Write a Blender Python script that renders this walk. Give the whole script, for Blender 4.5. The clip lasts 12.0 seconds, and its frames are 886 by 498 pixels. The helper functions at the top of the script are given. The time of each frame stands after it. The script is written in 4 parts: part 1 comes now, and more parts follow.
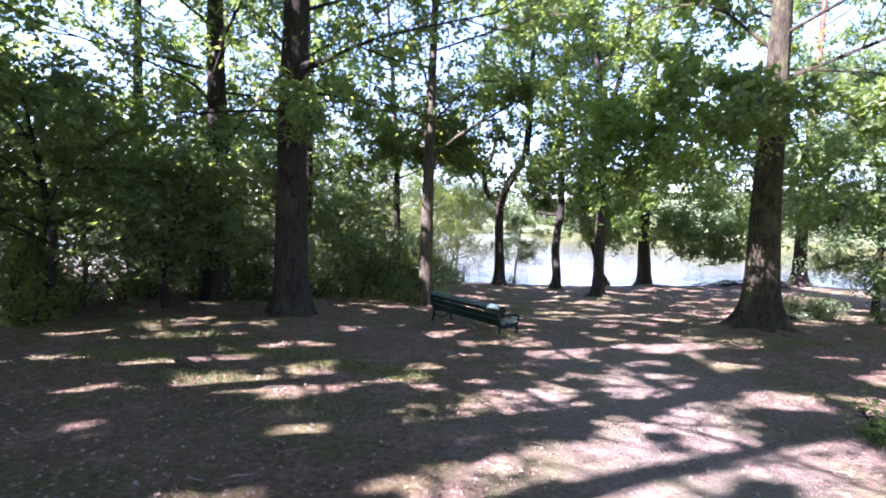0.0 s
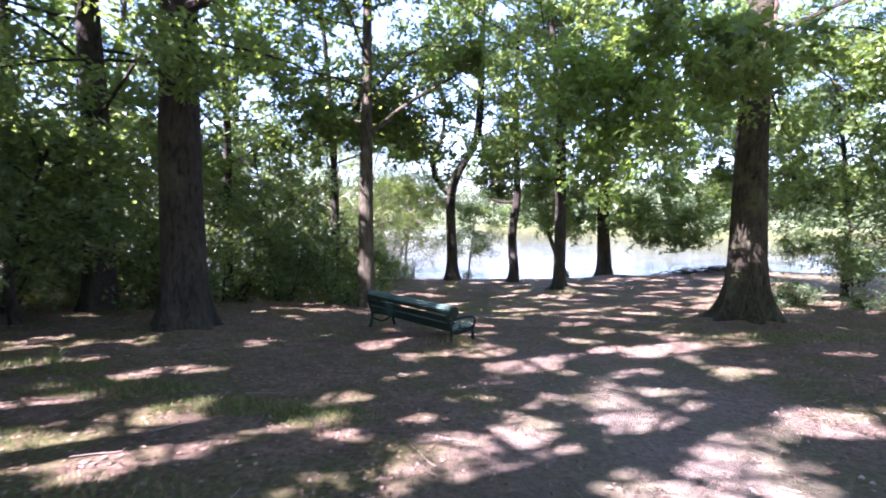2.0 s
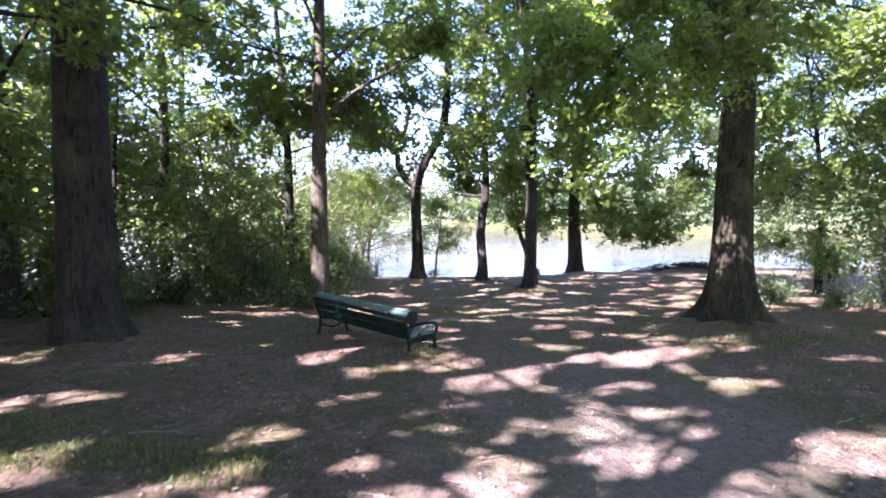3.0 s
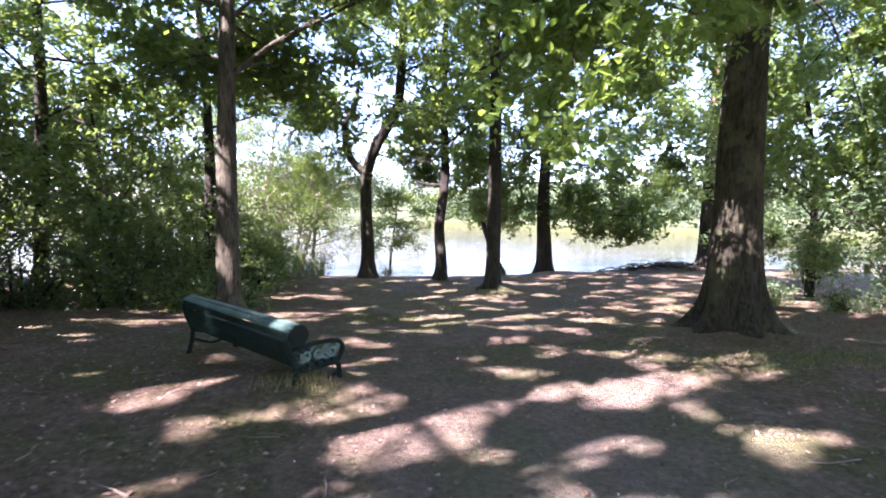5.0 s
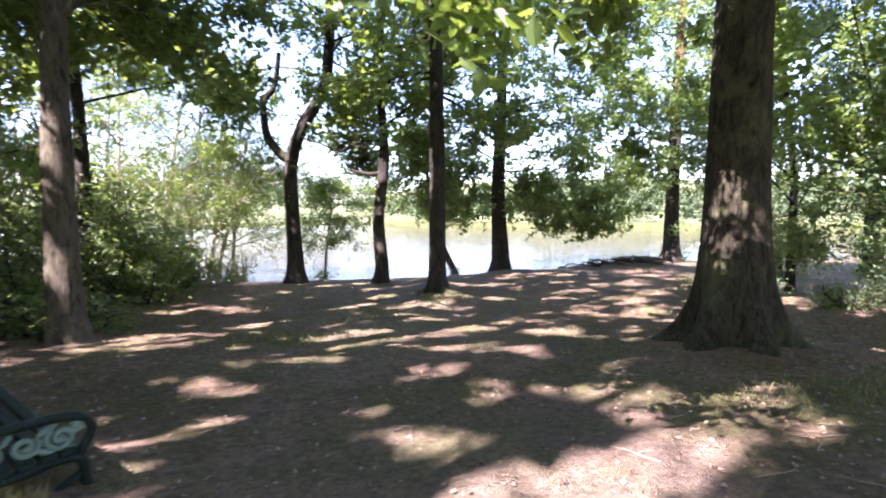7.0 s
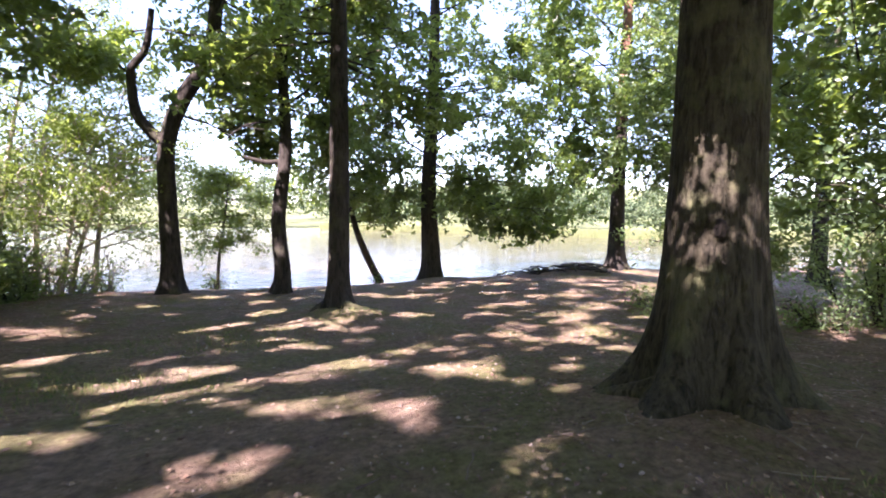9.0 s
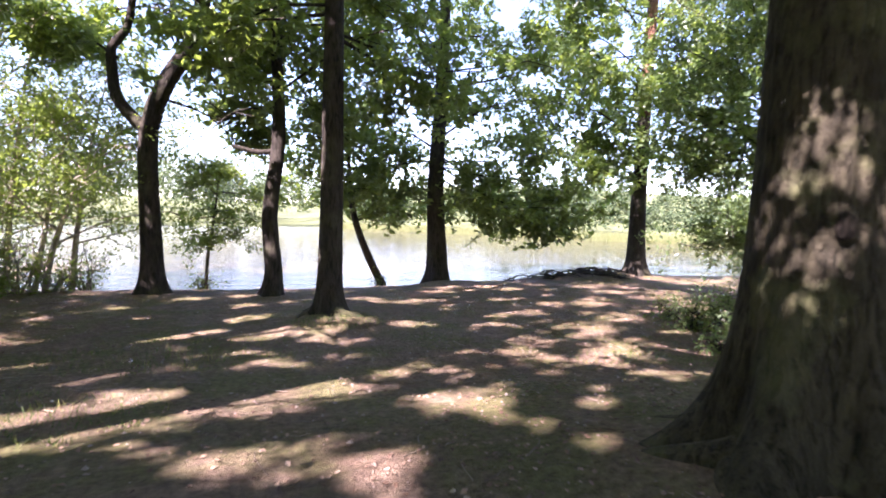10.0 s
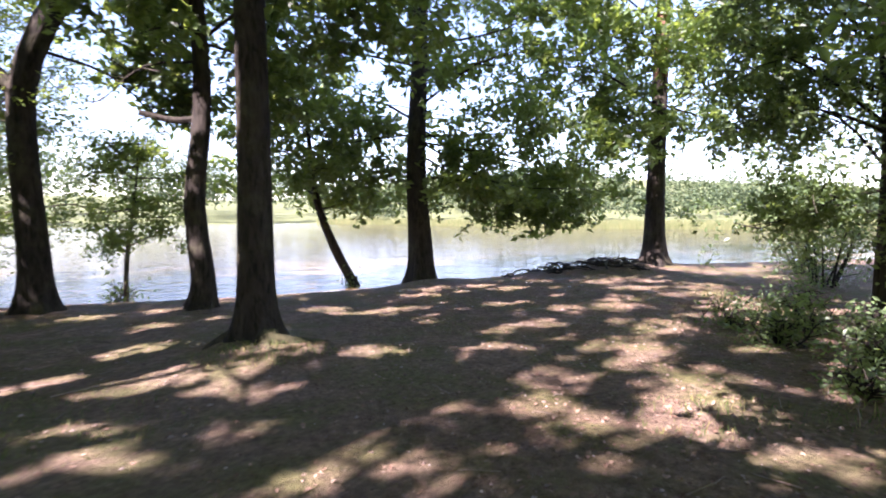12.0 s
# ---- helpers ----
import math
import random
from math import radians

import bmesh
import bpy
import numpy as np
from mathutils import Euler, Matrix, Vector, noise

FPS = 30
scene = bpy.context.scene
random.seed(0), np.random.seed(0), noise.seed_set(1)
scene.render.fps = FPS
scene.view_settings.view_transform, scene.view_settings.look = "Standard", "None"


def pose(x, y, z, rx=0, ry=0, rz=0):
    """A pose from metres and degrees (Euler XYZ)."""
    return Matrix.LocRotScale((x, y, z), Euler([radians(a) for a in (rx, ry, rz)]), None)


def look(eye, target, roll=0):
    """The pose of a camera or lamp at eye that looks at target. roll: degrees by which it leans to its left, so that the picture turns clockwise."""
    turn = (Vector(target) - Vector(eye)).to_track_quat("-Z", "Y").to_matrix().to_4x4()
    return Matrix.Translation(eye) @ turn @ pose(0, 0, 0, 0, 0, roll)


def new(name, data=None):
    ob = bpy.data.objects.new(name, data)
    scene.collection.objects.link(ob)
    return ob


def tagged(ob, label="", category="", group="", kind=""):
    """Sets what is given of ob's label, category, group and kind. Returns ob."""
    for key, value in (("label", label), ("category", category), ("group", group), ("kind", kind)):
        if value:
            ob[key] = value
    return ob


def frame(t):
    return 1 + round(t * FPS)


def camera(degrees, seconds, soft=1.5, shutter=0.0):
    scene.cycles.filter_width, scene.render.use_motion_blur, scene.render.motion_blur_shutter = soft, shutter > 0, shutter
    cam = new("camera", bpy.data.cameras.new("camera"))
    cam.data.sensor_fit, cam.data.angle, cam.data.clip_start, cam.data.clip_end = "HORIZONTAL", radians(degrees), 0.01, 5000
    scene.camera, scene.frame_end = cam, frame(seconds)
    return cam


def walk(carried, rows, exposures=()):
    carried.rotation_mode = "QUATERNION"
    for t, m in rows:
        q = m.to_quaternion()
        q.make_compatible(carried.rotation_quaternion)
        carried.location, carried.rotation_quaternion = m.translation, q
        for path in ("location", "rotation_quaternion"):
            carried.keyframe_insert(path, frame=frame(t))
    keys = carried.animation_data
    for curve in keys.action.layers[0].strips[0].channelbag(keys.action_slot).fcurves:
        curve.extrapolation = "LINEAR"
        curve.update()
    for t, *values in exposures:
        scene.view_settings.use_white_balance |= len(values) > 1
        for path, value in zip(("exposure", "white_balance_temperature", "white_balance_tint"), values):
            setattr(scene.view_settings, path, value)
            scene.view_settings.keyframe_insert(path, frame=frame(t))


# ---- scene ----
cam = camera(83.3, 12.0, soft=1.85, shutter=0.4)
PATH = [
    (0, (0.622, -0.391, 2.592), (0.568, 1.605, 2.472), 1.6),
    (0.5, (0.652, 0.071, 2.538), (0.641, 2.067, 2.415), 1.3),
    (1, (0.701, 0.494, 2.463), (0.734, 2.49, 2.343), 0.7),
    (1.5, (0.753, 0.957, 2.395), (0.797, 2.952, 2.271), 0.8),
    (2, (0.855, 1.433, 2.345), (0.983, 3.424, 2.216), 0.4),
    (2.5, (0.974, 1.906, 2.281), (1.169, 3.892, 2.155), 0.7),
    (3, (1.086, 2.415, 2.247), (1.335, 4.395, 2.109), 0.4),
    (5, (1.872, 4.273, 1.984), (2.234, 6.235, 1.848), 1.1),
    (5.5, (2.072, 4.729, 1.953), (2.435, 6.691, 1.815), 0.8),
    (6, (2.281, 5.185, 1.893), (2.639, 7.148, 1.759), 0.9),
    (6.5, (2.55, 5.667, 1.866), (2.923, 7.626, 1.724), -0.0),
    (7, (2.832, 6.05, 1.807), (3.336, 7.981, 1.671), 0.1),
    (7.5, (3.099, 6.474, 1.746), (3.709, 8.374, 1.623), 0.5),
    (9.5, (4.397, 8.154, 1.652), (5.089, 10.027, 1.537), 1.0),
    (10, (4.562, 8.63, 1.618), (5.214, 10.517, 1.507), 1.9),
    (10.5, (4.764, 9.175, 1.593), (5.39, 11.07, 1.47), 1.3),
    (11, (5.039, 9.71, 1.548), (5.657, 11.608, 1.413), 1.0),
    (11.5, (5.23, 10.27, 1.515), (5.844, 12.168, 1.378), 1.2),
    (12, (5.517, 10.78, 1.473), (6.194, 12.657, 1.334), 0.2),
]
walk(cam, [(t, look(eye, target, roll)) for t, eye, target, roll in PATH], exposures=[(0.0, 3.77, 5520, 45), (3.0, 3.92, 5570, 45), (6.0, 3.8, 5850, 40), (10.0, 3.62, 6150, 42), (12.0, 3.37, 6120, 40)])

# ---- sky and sun ----
SUN_DIR = Vector((-0.87, -0.47, 0.98)).normalized()
world = bpy.data.worlds.new("sky")
scene.world = world
world.use_nodes = True
wn = world.node_tree.nodes
sky = wn.new("ShaderNodeTexSky")
sky.sky_type = "NISHITA"
sky.sun_disc = False
sky.sun_elevation = math.asin(SUN_DIR.z)
sky.sun_rotation = math.atan2(SUN_DIR.x, SUN_DIR.y)
sky.dust_density = 0.2
wn["Background"].inputs["Strength"].default_value = 0.056
world.node_tree.links.new(sky.outputs[0], wn["Background"].inputs["Color"])
sun = new("sun", bpy.data.lights.new("sun", "SUN"))
sun.data.energy, sun.data.angle, sun.data.color = 3.7, radians(0.55), (1.0, 0.94, 0.84)
sun.matrix_world = look(SUN_DIR * 60, (0, 0, 0))


# ---- materials ----
def material(name):
    m = bpy.data.materials.new(name)
    m.use_nodes = True
    nt = m.node_tree
    return m, nt.nodes, nt.links, nt.nodes["Principled BSDF"]


def ramp(nodes, stops):
    r = nodes.new("ShaderNodeValToRGB")
    while len(r.color_ramp.elements) < len(stops):
        r.color_ramp.elements.new(0.5)
    for e, (p, c) in zip(r.color_ramp.elements, stops):
        e.position, e.color = p, (*c, 1)
    return r


def noise_node(nodes, links, coord, scale, detail=4.0, rough=0.6, squash=None):
    n = nodes.new("ShaderNodeTexNoise")
    n.inputs["Scale"].default_value, n.inputs["Detail"].default_value, n.inputs["Roughness"].default_value = scale, detail, rough
    if squash:
        mp = nodes.new("ShaderNodeMapping")
        mp.inputs["Scale"].default_value = squash
        links.new(coord, mp.inputs["Vector"])
        coord = mp.outputs[0]
    links.new(coord, n.inputs["Vector"])
    return n


def mixed(nodes, links, fac, a, b):
    m = nodes.new("ShaderNodeMix")
    m.data_type = "RGBA"
    for socket, v in ((m.inputs[0], fac), (m.inputs[6], a), (m.inputs[7], b)):
        if isinstance(v, (int, float)):
            socket.default_value = v
        elif isinstance(v, tuple):
            socket.default_value = (*v, 1)
        else:
            links.new(v, socket)
    return m.outputs[2]


def leaf_material(name, dark, light, through_col, share=0.42, gloss=0.7):
    m, n, l, p = material(name)
    geo = n.new("ShaderNodeNewGeometry")
    tint = ramp(n, [(0.0, dark), (0.6, light), (1.0, tuple(c * 1.5 for c in light))])
    l.new(geo.outputs["Random Per Island"], tint.inputs[0])
    p.inputs["Roughness"].default_value = 0.42
    p.inputs["Specular IOR Level"].default_value = gloss
    l.new(tint.outputs[0], p.inputs["Base Color"])
    tr = n.new("ShaderNodeBsdfTranslucent")
    warm = ramp(n, [(0.0, tuple(c * 0.7 for c in through_col)), (1.0, through_col)])
    l.new(geo.outputs["Random Per Island"], warm.inputs[0])
    l.new(warm.outputs[0], tr.inputs["Color"])
    mix = n.new("ShaderNodeMixShader")
    mix.inputs[0].default_value = share
    l.new(p.outputs[0], mix.inputs[1])
    l.new(tr.outputs[0], mix.inputs[2])
    l.new(mix.outputs[0], n["Material Output"].inputs["Surface"])
    return m


def bark_material(name, dark, light, moss=0.25, scale=1.0, ridge=0.5):
    m, n, l, p = material(name)
    co = n.new("ShaderNodeTexCoord").outputs["Object"]
    plates = noise_node(n, l, co, 9 * scale, 6, 0.65, (1, 1, 0.32))
    grain = noise_node(n, l, co, 46 * scale, 4, 0.6, (1, 1, 0.4))
    cracks = noise_node(n, l, co, 22 * scale, 4, 0.6, (1, 1, 0.24))
    cracks.inputs["Distortion"].default_value = 0.6
    col = ramp(n, [(0.3, dark), (0.7, light)])
    l.new(plates.outputs[0], col.inputs[0])
    gap = ramp(n, [(0.36, (0.2, 0.2, 0.2)), (0.52, (1, 1, 1))])
    l.new(cracks.outputs[0], gap.inputs[0])
    mul = n.new("ShaderNodeMix")
    mul.data_type, mul.blend_type = "RGBA", "MULTIPLY"
    mul.inputs[0].default_value = 0.75
    l.new(col.outputs[0], mul.inputs[6])
    l.new(gap.outputs[0], mul.inputs[7])
    patch = noise_node(n, l, co, 2.2, 5, 0.6)
    where = ramp(n, [(0.52, (0, 0, 0)), (0.72, (moss, moss, moss))])
    l.new(patch.outputs[0], where.inputs[0])
    l.new(mixed(n, l, where.outputs[0], mul.outputs[2], (0.13, 0.14, 0.06)), p.inputs["Base Color"])
    p.inputs["Roughness"].default_value = 0.9
    p.inputs["Specular IOR Level"].default_value = 0.2
    add = n.new("ShaderNodeMath")
    add.operation = "MULTIPLY_ADD"
    l.new(gap.outputs[0], add.inputs[0])
    add.inputs[1].default_value = 0.6
    l.new(grain.outputs[0], add.inputs[2])
    b = n.new("ShaderNodeBump")
    b.inputs["Strength"].default_value, b.inputs["Distance"].default_value = ridge, 0.03
    l.new(add.outputs[0], b.inputs["Height"])
    l.new(b.outputs[0], p.inputs["Normal"])
    return m


def plain(name, dark, light, rough=0.7, scale=20.0, bump=0.15, metal=0.0):
    m, n, l, p = material(name)
    co = n.new("ShaderNodeTexCoord").outputs["Object"]
    a = noise_node(n, l, co, scale, 5, 0.65)
    c = ramp(n, [(0.3, dark), (0.7, light)])
    l.new(a.outputs[0], c.inputs[0])
    l.new(c.outputs[0], p.inputs["Base Color"])
    p.inputs["Roughness"].default_value, p.inputs["Metallic"].default_value = rough, metal
    p.inputs["Specular IOR Level"].default_value = 0.3
    b = n.new("ShaderNodeBump")
    b.inputs["Strength"].default_value, b.inputs["Distance"].default_value = bump, 0.01
    l.new(noise_node(n, l, co, scale * 4, 4, 0.6).outputs[0], b.inputs["Height"])
    l.new(b.outputs[0], p.inputs["Normal"])
    return m


def island(name, stops, rough=0.8, translucent=0.0):
    m, n, l, p = material(name)
    geo = n.new("ShaderNodeNewGeometry")
    c = ramp(n, stops)
    l.new(geo.outputs["Random Per Island"], c.inputs[0])
    l.new(c.outputs[0], p.inputs["Base Color"])
    p.inputs["Roughness"].default_value = rough
    if translucent:
        tr = n.new("ShaderNodeBsdfTranslucent")
        l.new(c.outputs[0], tr.inputs["Color"])
        mix = n.new("ShaderNodeMixShader")
        mix.inputs[0].default_value = translucent
        l.new(p.outputs[0], mix.inputs[1])
        l.new(tr.outputs[0], mix.inputs[2])
        l.new(mix.outputs[0], n["Material Output"].inputs["Surface"])
    return m


OAK_LEAF = leaf_material("oak_leaf", (0.036, 0.066, 0.030), (0.085, 0.13, 0.048), (0.40, 0.54, 0.08), 0.43, 0.6)
# leaf with sunlight put into its brighter, more translucent colour
SUN_TINTED_LEAF = leaf_material("sun_tinted_leaf", (0.05, 0.10, 0.02), (0.09, 0.15, 0.03), (0.38, 0.54, 0.07), 0.48)
SHRUB_LEAF = leaf_material("shrub_leaf", (0.036, 0.066, 0.033), (0.085, 0.13, 0.056), (0.35, 0.48, 0.09), 0.43, 0.6)
BIRCH_LEAF = leaf_material("birch_leaf", (0.055, 0.092, 0.028), (0.105, 0.15, 0.042), (0.38, 0.50, 0.08), 0.5, 0.4)
FAR_LEAF = leaf_material("far_leaf", (0.032, 0.053, 0.028), (0.072, 0.098, 0.046), (0.13, 0.18, 0.07), 0.28, 0.1)
OAK_BARK = bark_material("oak_bark", (0.022, 0.019, 0.013), (0.088, 0.076, 0.047), 0.8, 1.3, 0.95)
DARK_BARK = bark_material("dark_bark", (0.019, 0.016, 0.013), (0.058, 0.049, 0.038), 0.3)
PALE_BARK = bark_material("pale_bark", (0.045, 0.038, 0.027), (0.145, 0.124, 0.084), 0.25)
PINE_BARK = bark_material("pine_bark", (0.09, 0.05, 0.036), (0.27, 0.135, 0.085), 0.0)
BIRCH_BARK = bark_material("birch_bark", (0.30, 0.25, 0.19), (0.60, 0.53, 0.44), 0.1, 0.8)
MOSSY_BARK = bark_material("mossy_bark", (0.035, 0.03, 0.02), (0.12, 0.10, 0.06), 0.95, 1.3, 0.9)
KNOT_BARK = bark_material("knot_bark", (0.02, 0.016, 0.012), (0.05, 0.04, 0.03), 0.0, 2.0, 1.0)
LITTER = island("leaf_litter", [(0.0, (0.09, 0.05, 0.032)), (0.5, (0.20, 0.12, 0.08)), (0.9, (0.32, 0.215, 0.15)), (1.0, (0.36, 0.27, 0.20))], 0.75, 0.1)
TWIG = island("dead_twig", [(0.0, (0.10, 0.07, 0.05)), (1.0, (0.30, 0.24, 0.18))], 0.9)
GRASS = island("grass_blade", [(0.0, (0.05, 0.10, 0.02)), (0.55, (0.12, 0.17, 0.04)), (1.0, (0.36, 0.30, 0.12))], 0.6, 0.35)
DRY_GRASS = island("dry_grass_blade", [(0.0, (0.20, 0.20, 0.06)), (1.0, (0.50, 0.42, 0.20))], 0.6, 0.35)
REED = island("reed_blade", [(0.0, (0.15, 0.19, 0.065)), (1.0, (0.30, 0.30, 0.13))], 0.7, 0.3)
CRUMB = island("soil_crumb", [(0.0, (0.12, 0.08, 0.06)), (0.7, (0.26, 0.19, 0.155)), (1.0, (0.36, 0.30, 0.26))], 0.9)
# one green bench paint: darkened for the shaded boards, lightened for the sunlit top
SHADED_GREEN = plain("shaded_green_paint", (0.003, 0.013, 0.01), (0.007, 0.026, 0.02), 0.62, 14, 0.1)
LIT_GREEN = plain("lit_green_paint", (0.05, 0.09, 0.073), (0.11, 0.175, 0.145), 0.45, 9, 0.15)
IRON = plain("cast_iron", (0.006, 0.014, 0.011), (0.014, 0.026, 0.02), 0.5, 25, 0.2, 0.3)
# light catching the ironwork is put into this pale ornament colour
LIT_CASTING = plain("lit_casting_paint", (0.10, 0.17, 0.135), (0.20, 0.29, 0.24), 0.45, 25, 0.1)


def ground_material():
    m, n, l, p = material("forest_floor")
    co = n.new("ShaderNodeTexCoord").outputs["Object"]
    big = noise_node(n, l, co, 0.55, 5, 0.6)
    mid = noise_node(n, l, co, 5.0, 6, 0.7)
    fine = noise_node(n, l, co, 60.0, 5, 0.7)
    dirt = ramp(n, [(0.25, (0.13, 0.086, 0.06)), (0.5, (0.25, 0.18, 0.126)), (0.75, (0.39, 0.298, 0.222))])
    l.new(mid.outputs[0], dirt.inputs[0])
    duff = ramp(n, [(0.3, (0.085, 0.05, 0.033)), (0.7, (0.25, 0.158, 0.10))])
    l.new(fine.outputs[0], duff.inputs[0])
    where = ramp(n, [(0.40, (0.15, 0.15, 0.15)), (0.62, (0.8, 0.8, 0.8))])
    l.new(big.outputs[0], where.inputs[0])
    col = mixed(n, l, where.outputs[0], dirt.outputs[0], duff.outputs[0])
    green = noise_node(n, l, co, 1.1, 6, 0.7)
    mossy = ramp(n, [(0.43, (0, 0, 0)), (0.60, (0.8, 0.8, 0.8))])
    l.new(green.outputs[0], mossy.inputs[0])
    col = mixed(n, l, mossy.outputs[0], col, (0.145, 0.15, 0.05))
    clod = noise_node(n, l, co, 17.0, 5, 0.75)
    crumb = ramp(n, [(0.35, (0.45, 0.43, 0.42)), (0.62, (1.2, 1.18, 1.16))])
    l.new(clod.outputs[0], crumb.inputs[0])
    mot = n.new("ShaderNodeMix")
    mot.data_type, mot.blend_type = "RGBA", "MULTIPLY"
    mot.inputs[0].default_value = 0.85
    l.new(col, mot.inputs[6])
    l.new(crumb.outputs[0], mot.inputs[7])
    col = mot.outputs[2]
    speck = ramp(n, [(0.62, (0, 0, 0)), (0.72, (0.5, 0.5, 0.5))])
    l.new(fine.outputs[0], speck.inputs[0])
    col = mixed(n, l, speck.outputs[0], col, (0.42, 0.36, 0.28))
    sep = n.new("ShaderNodeSeparateXYZ")
    l.new(co, sep.inputs[0])
    way = n.new("ShaderNodeMath")
    way.operation = "MULTIPLY_ADD"
    l.new(sep.outputs["Y"], way.inputs[0])
    way.inputs[1].default_value, way.inputs[2].default_value = -0.2, -1.9
    off = n.new("ShaderNodeMath")
    off.operation = "ADD"
    l.new(sep.outputs["X"], off.inputs[0])
    l.new(way.outputs[0], off.inputs[1])
    side = n.new("ShaderNodeMath")
    side.operation = "ABSOLUTE"
    l.new(off.outputs[0], side.inputs[0])
    frayed = n.new("ShaderNodeMath")
    frayed.operation = "MULTIPLY_ADD"
    l.new(green.outputs[0], frayed.inputs[0])
    frayed.inputs[1].default_value = 2.4
    l.new(side.outputs[0], frayed.inputs[2])
    worn = n.new("ShaderNodeMapRange")
    for k, v in zip(("From Min", "From Max", "To Min", "To Max"), (1.4, 3.4, 0.5, 0.0)):
        worn.inputs[k].default_value = v
    l.new(frayed.outputs[0], worn.inputs["Value"])
    dust = ramp(n, [(0.3, (0.26, 0.212, 0.165)), (0.7, (0.45, 0.377, 0.32))])
    l.new(clod.outputs[0], dust.inputs[0])
    ends = n.new("ShaderNodeMapRange")
    for k, v in zip(("From Min", "From Max", "To Min", "To Max"), (5.5, 10.0, 1.0, 0.15)):
        ends.inputs[k].default_value = v
    l.new(sep.outputs["Y"], ends.inputs["Value"])
    share = n.new("ShaderNodeMath")
    share.operation = "MULTIPLY"
    l.new(worn.outputs[0], share.inputs[0])
    l.new(ends.outputs[0], share.inputs[1])
    col = mixed(n, l, share.outputs[0], col, dust.outputs[0])
    across = n.new("ShaderNodeMapRange")
    across.inputs["From Min"].default_value, across.inputs["From Max"].default_value = 30.0, 36.0
    l.new(sep.outputs["Y"], across.inputs["Value"])
    meadow = ramp(n, [(0.3, (0.08, 0.10, 0.04)), (0.7, (0.15, 0.17, 0.07))])
    l.new(mid.outputs[0], meadow.inputs[0])
    l.new(mixed(n, l, across.outputs[0], col, meadow.outputs[0]), p.inputs["Base Color"])
    p.inputs["Roughness"].default_value = 0.92
    p.inputs["Specular IOR Level"].default_value = 0.25
    add = n.new("ShaderNodeMath")
    add.operation = "MULTIPLY_ADD"
    l.new(clod.outputs[0], add.inputs[0])
    add.inputs[1].default_value = 2.2
    l.new(fine.outputs[0], add.inputs[2])
    b = n.new("ShaderNodeBump")
    b.inputs["Strength"].default_value, b.inputs["Distance"].default_value = 1.0, 0.035
    l.new(add.outputs[0], b.inputs["Height"])
    l.new(b.outputs[0], p.inputs["Normal"])
    return m


def water_material():
    m, n, l, p = material("lake_water")
    co = n.new("ShaderNodeTexCoord").outputs["Object"]
    silt = noise_node(n, l, co, 0.6, 4, 0.6, (0.35, 1.6, 1))
    c = ramp(n, [(0.3, (0.04, 0.038, 0.034)), (0.75, (0.075, 0.064, 0.05))])
    l.new(silt.outputs[0], c.inputs[0])
    sep = n.new("ShaderNodeSeparateXYZ")
    l.new(co, sep.inputs[0])
    sand = n.new("ShaderNodeMapRange")
    for k, v in zip(("From Min", "From Max", "To Min", "To Max"), (21.5, 29.0, 1.0, 0.0)):
        sand.inputs[k].default_value = v
    l.new(sep.outputs["Y"], sand.inputs["Value"])
    cut = ramp(n, [(0.36, (0, 0, 0)), (0.5, (1, 1, 1))])
    l.new(silt.outputs[0], cut.inputs[0])
    both = n.new("ShaderNodeMath")
    both.operation = "MULTIPLY"
    l.new(sand.outputs[0], both.inputs[0])
    l.new(cut.outputs[0], both.inputs[1])
    l.new(mixed(n, l, both.outputs[0], c.outputs[0], (0.32, 0.215, 0.095)), p.inputs["Base Color"])
    p.inputs["Roughness"].default_value = 0.05
    p.inputs["IOR"].default_value = 1.2
    r1 = noise_node(n, l, co, 2.6, 3, 0.5, (0.5, 1.3, 1))
    r2 = noise_node(n, l, co, 0.35, 2, 0.5, (0.5, 1.3, 1))
    add = n.new("ShaderNodeMath")
    add.operation = "ADD"
    l.new(r1.outputs[0], add.inputs[0])
    l.new(r2.outputs[0], add.inputs[1])
    b = n.new("ShaderNodeBump")
    b.inputs["Strength"].default_value, b.inputs["Distance"].default_value = 0.4, 0.05
    l.new(add.outputs[0], b.inputs["Height"])
    l.new(b.outputs[0], p.inputs["Normal"])
    return m


GROUND, WATER = ground_material(), water_material()
WATER_Z = -0.15


# ---- the lie of the land ----
def smooth(a, b, v):
    u = np.clip((v - a) / (b - a), 0, 1)
    return u * u * (3 - 2 * u)


def waves(x, y, k, seed):
    g = np.random.default_rng(seed)
    z = np.zeros(np.broadcast(x, y).shape)
    for i in range(7):
        a, f, ph = g.uniform(0, 6.28), k * g.uniform(0.6, 1.7), g.uniform(0, 6.28)
        z = z + np.sin((x * np.cos(a) + y * np.sin(a)) * f + ph)
    return z / 7


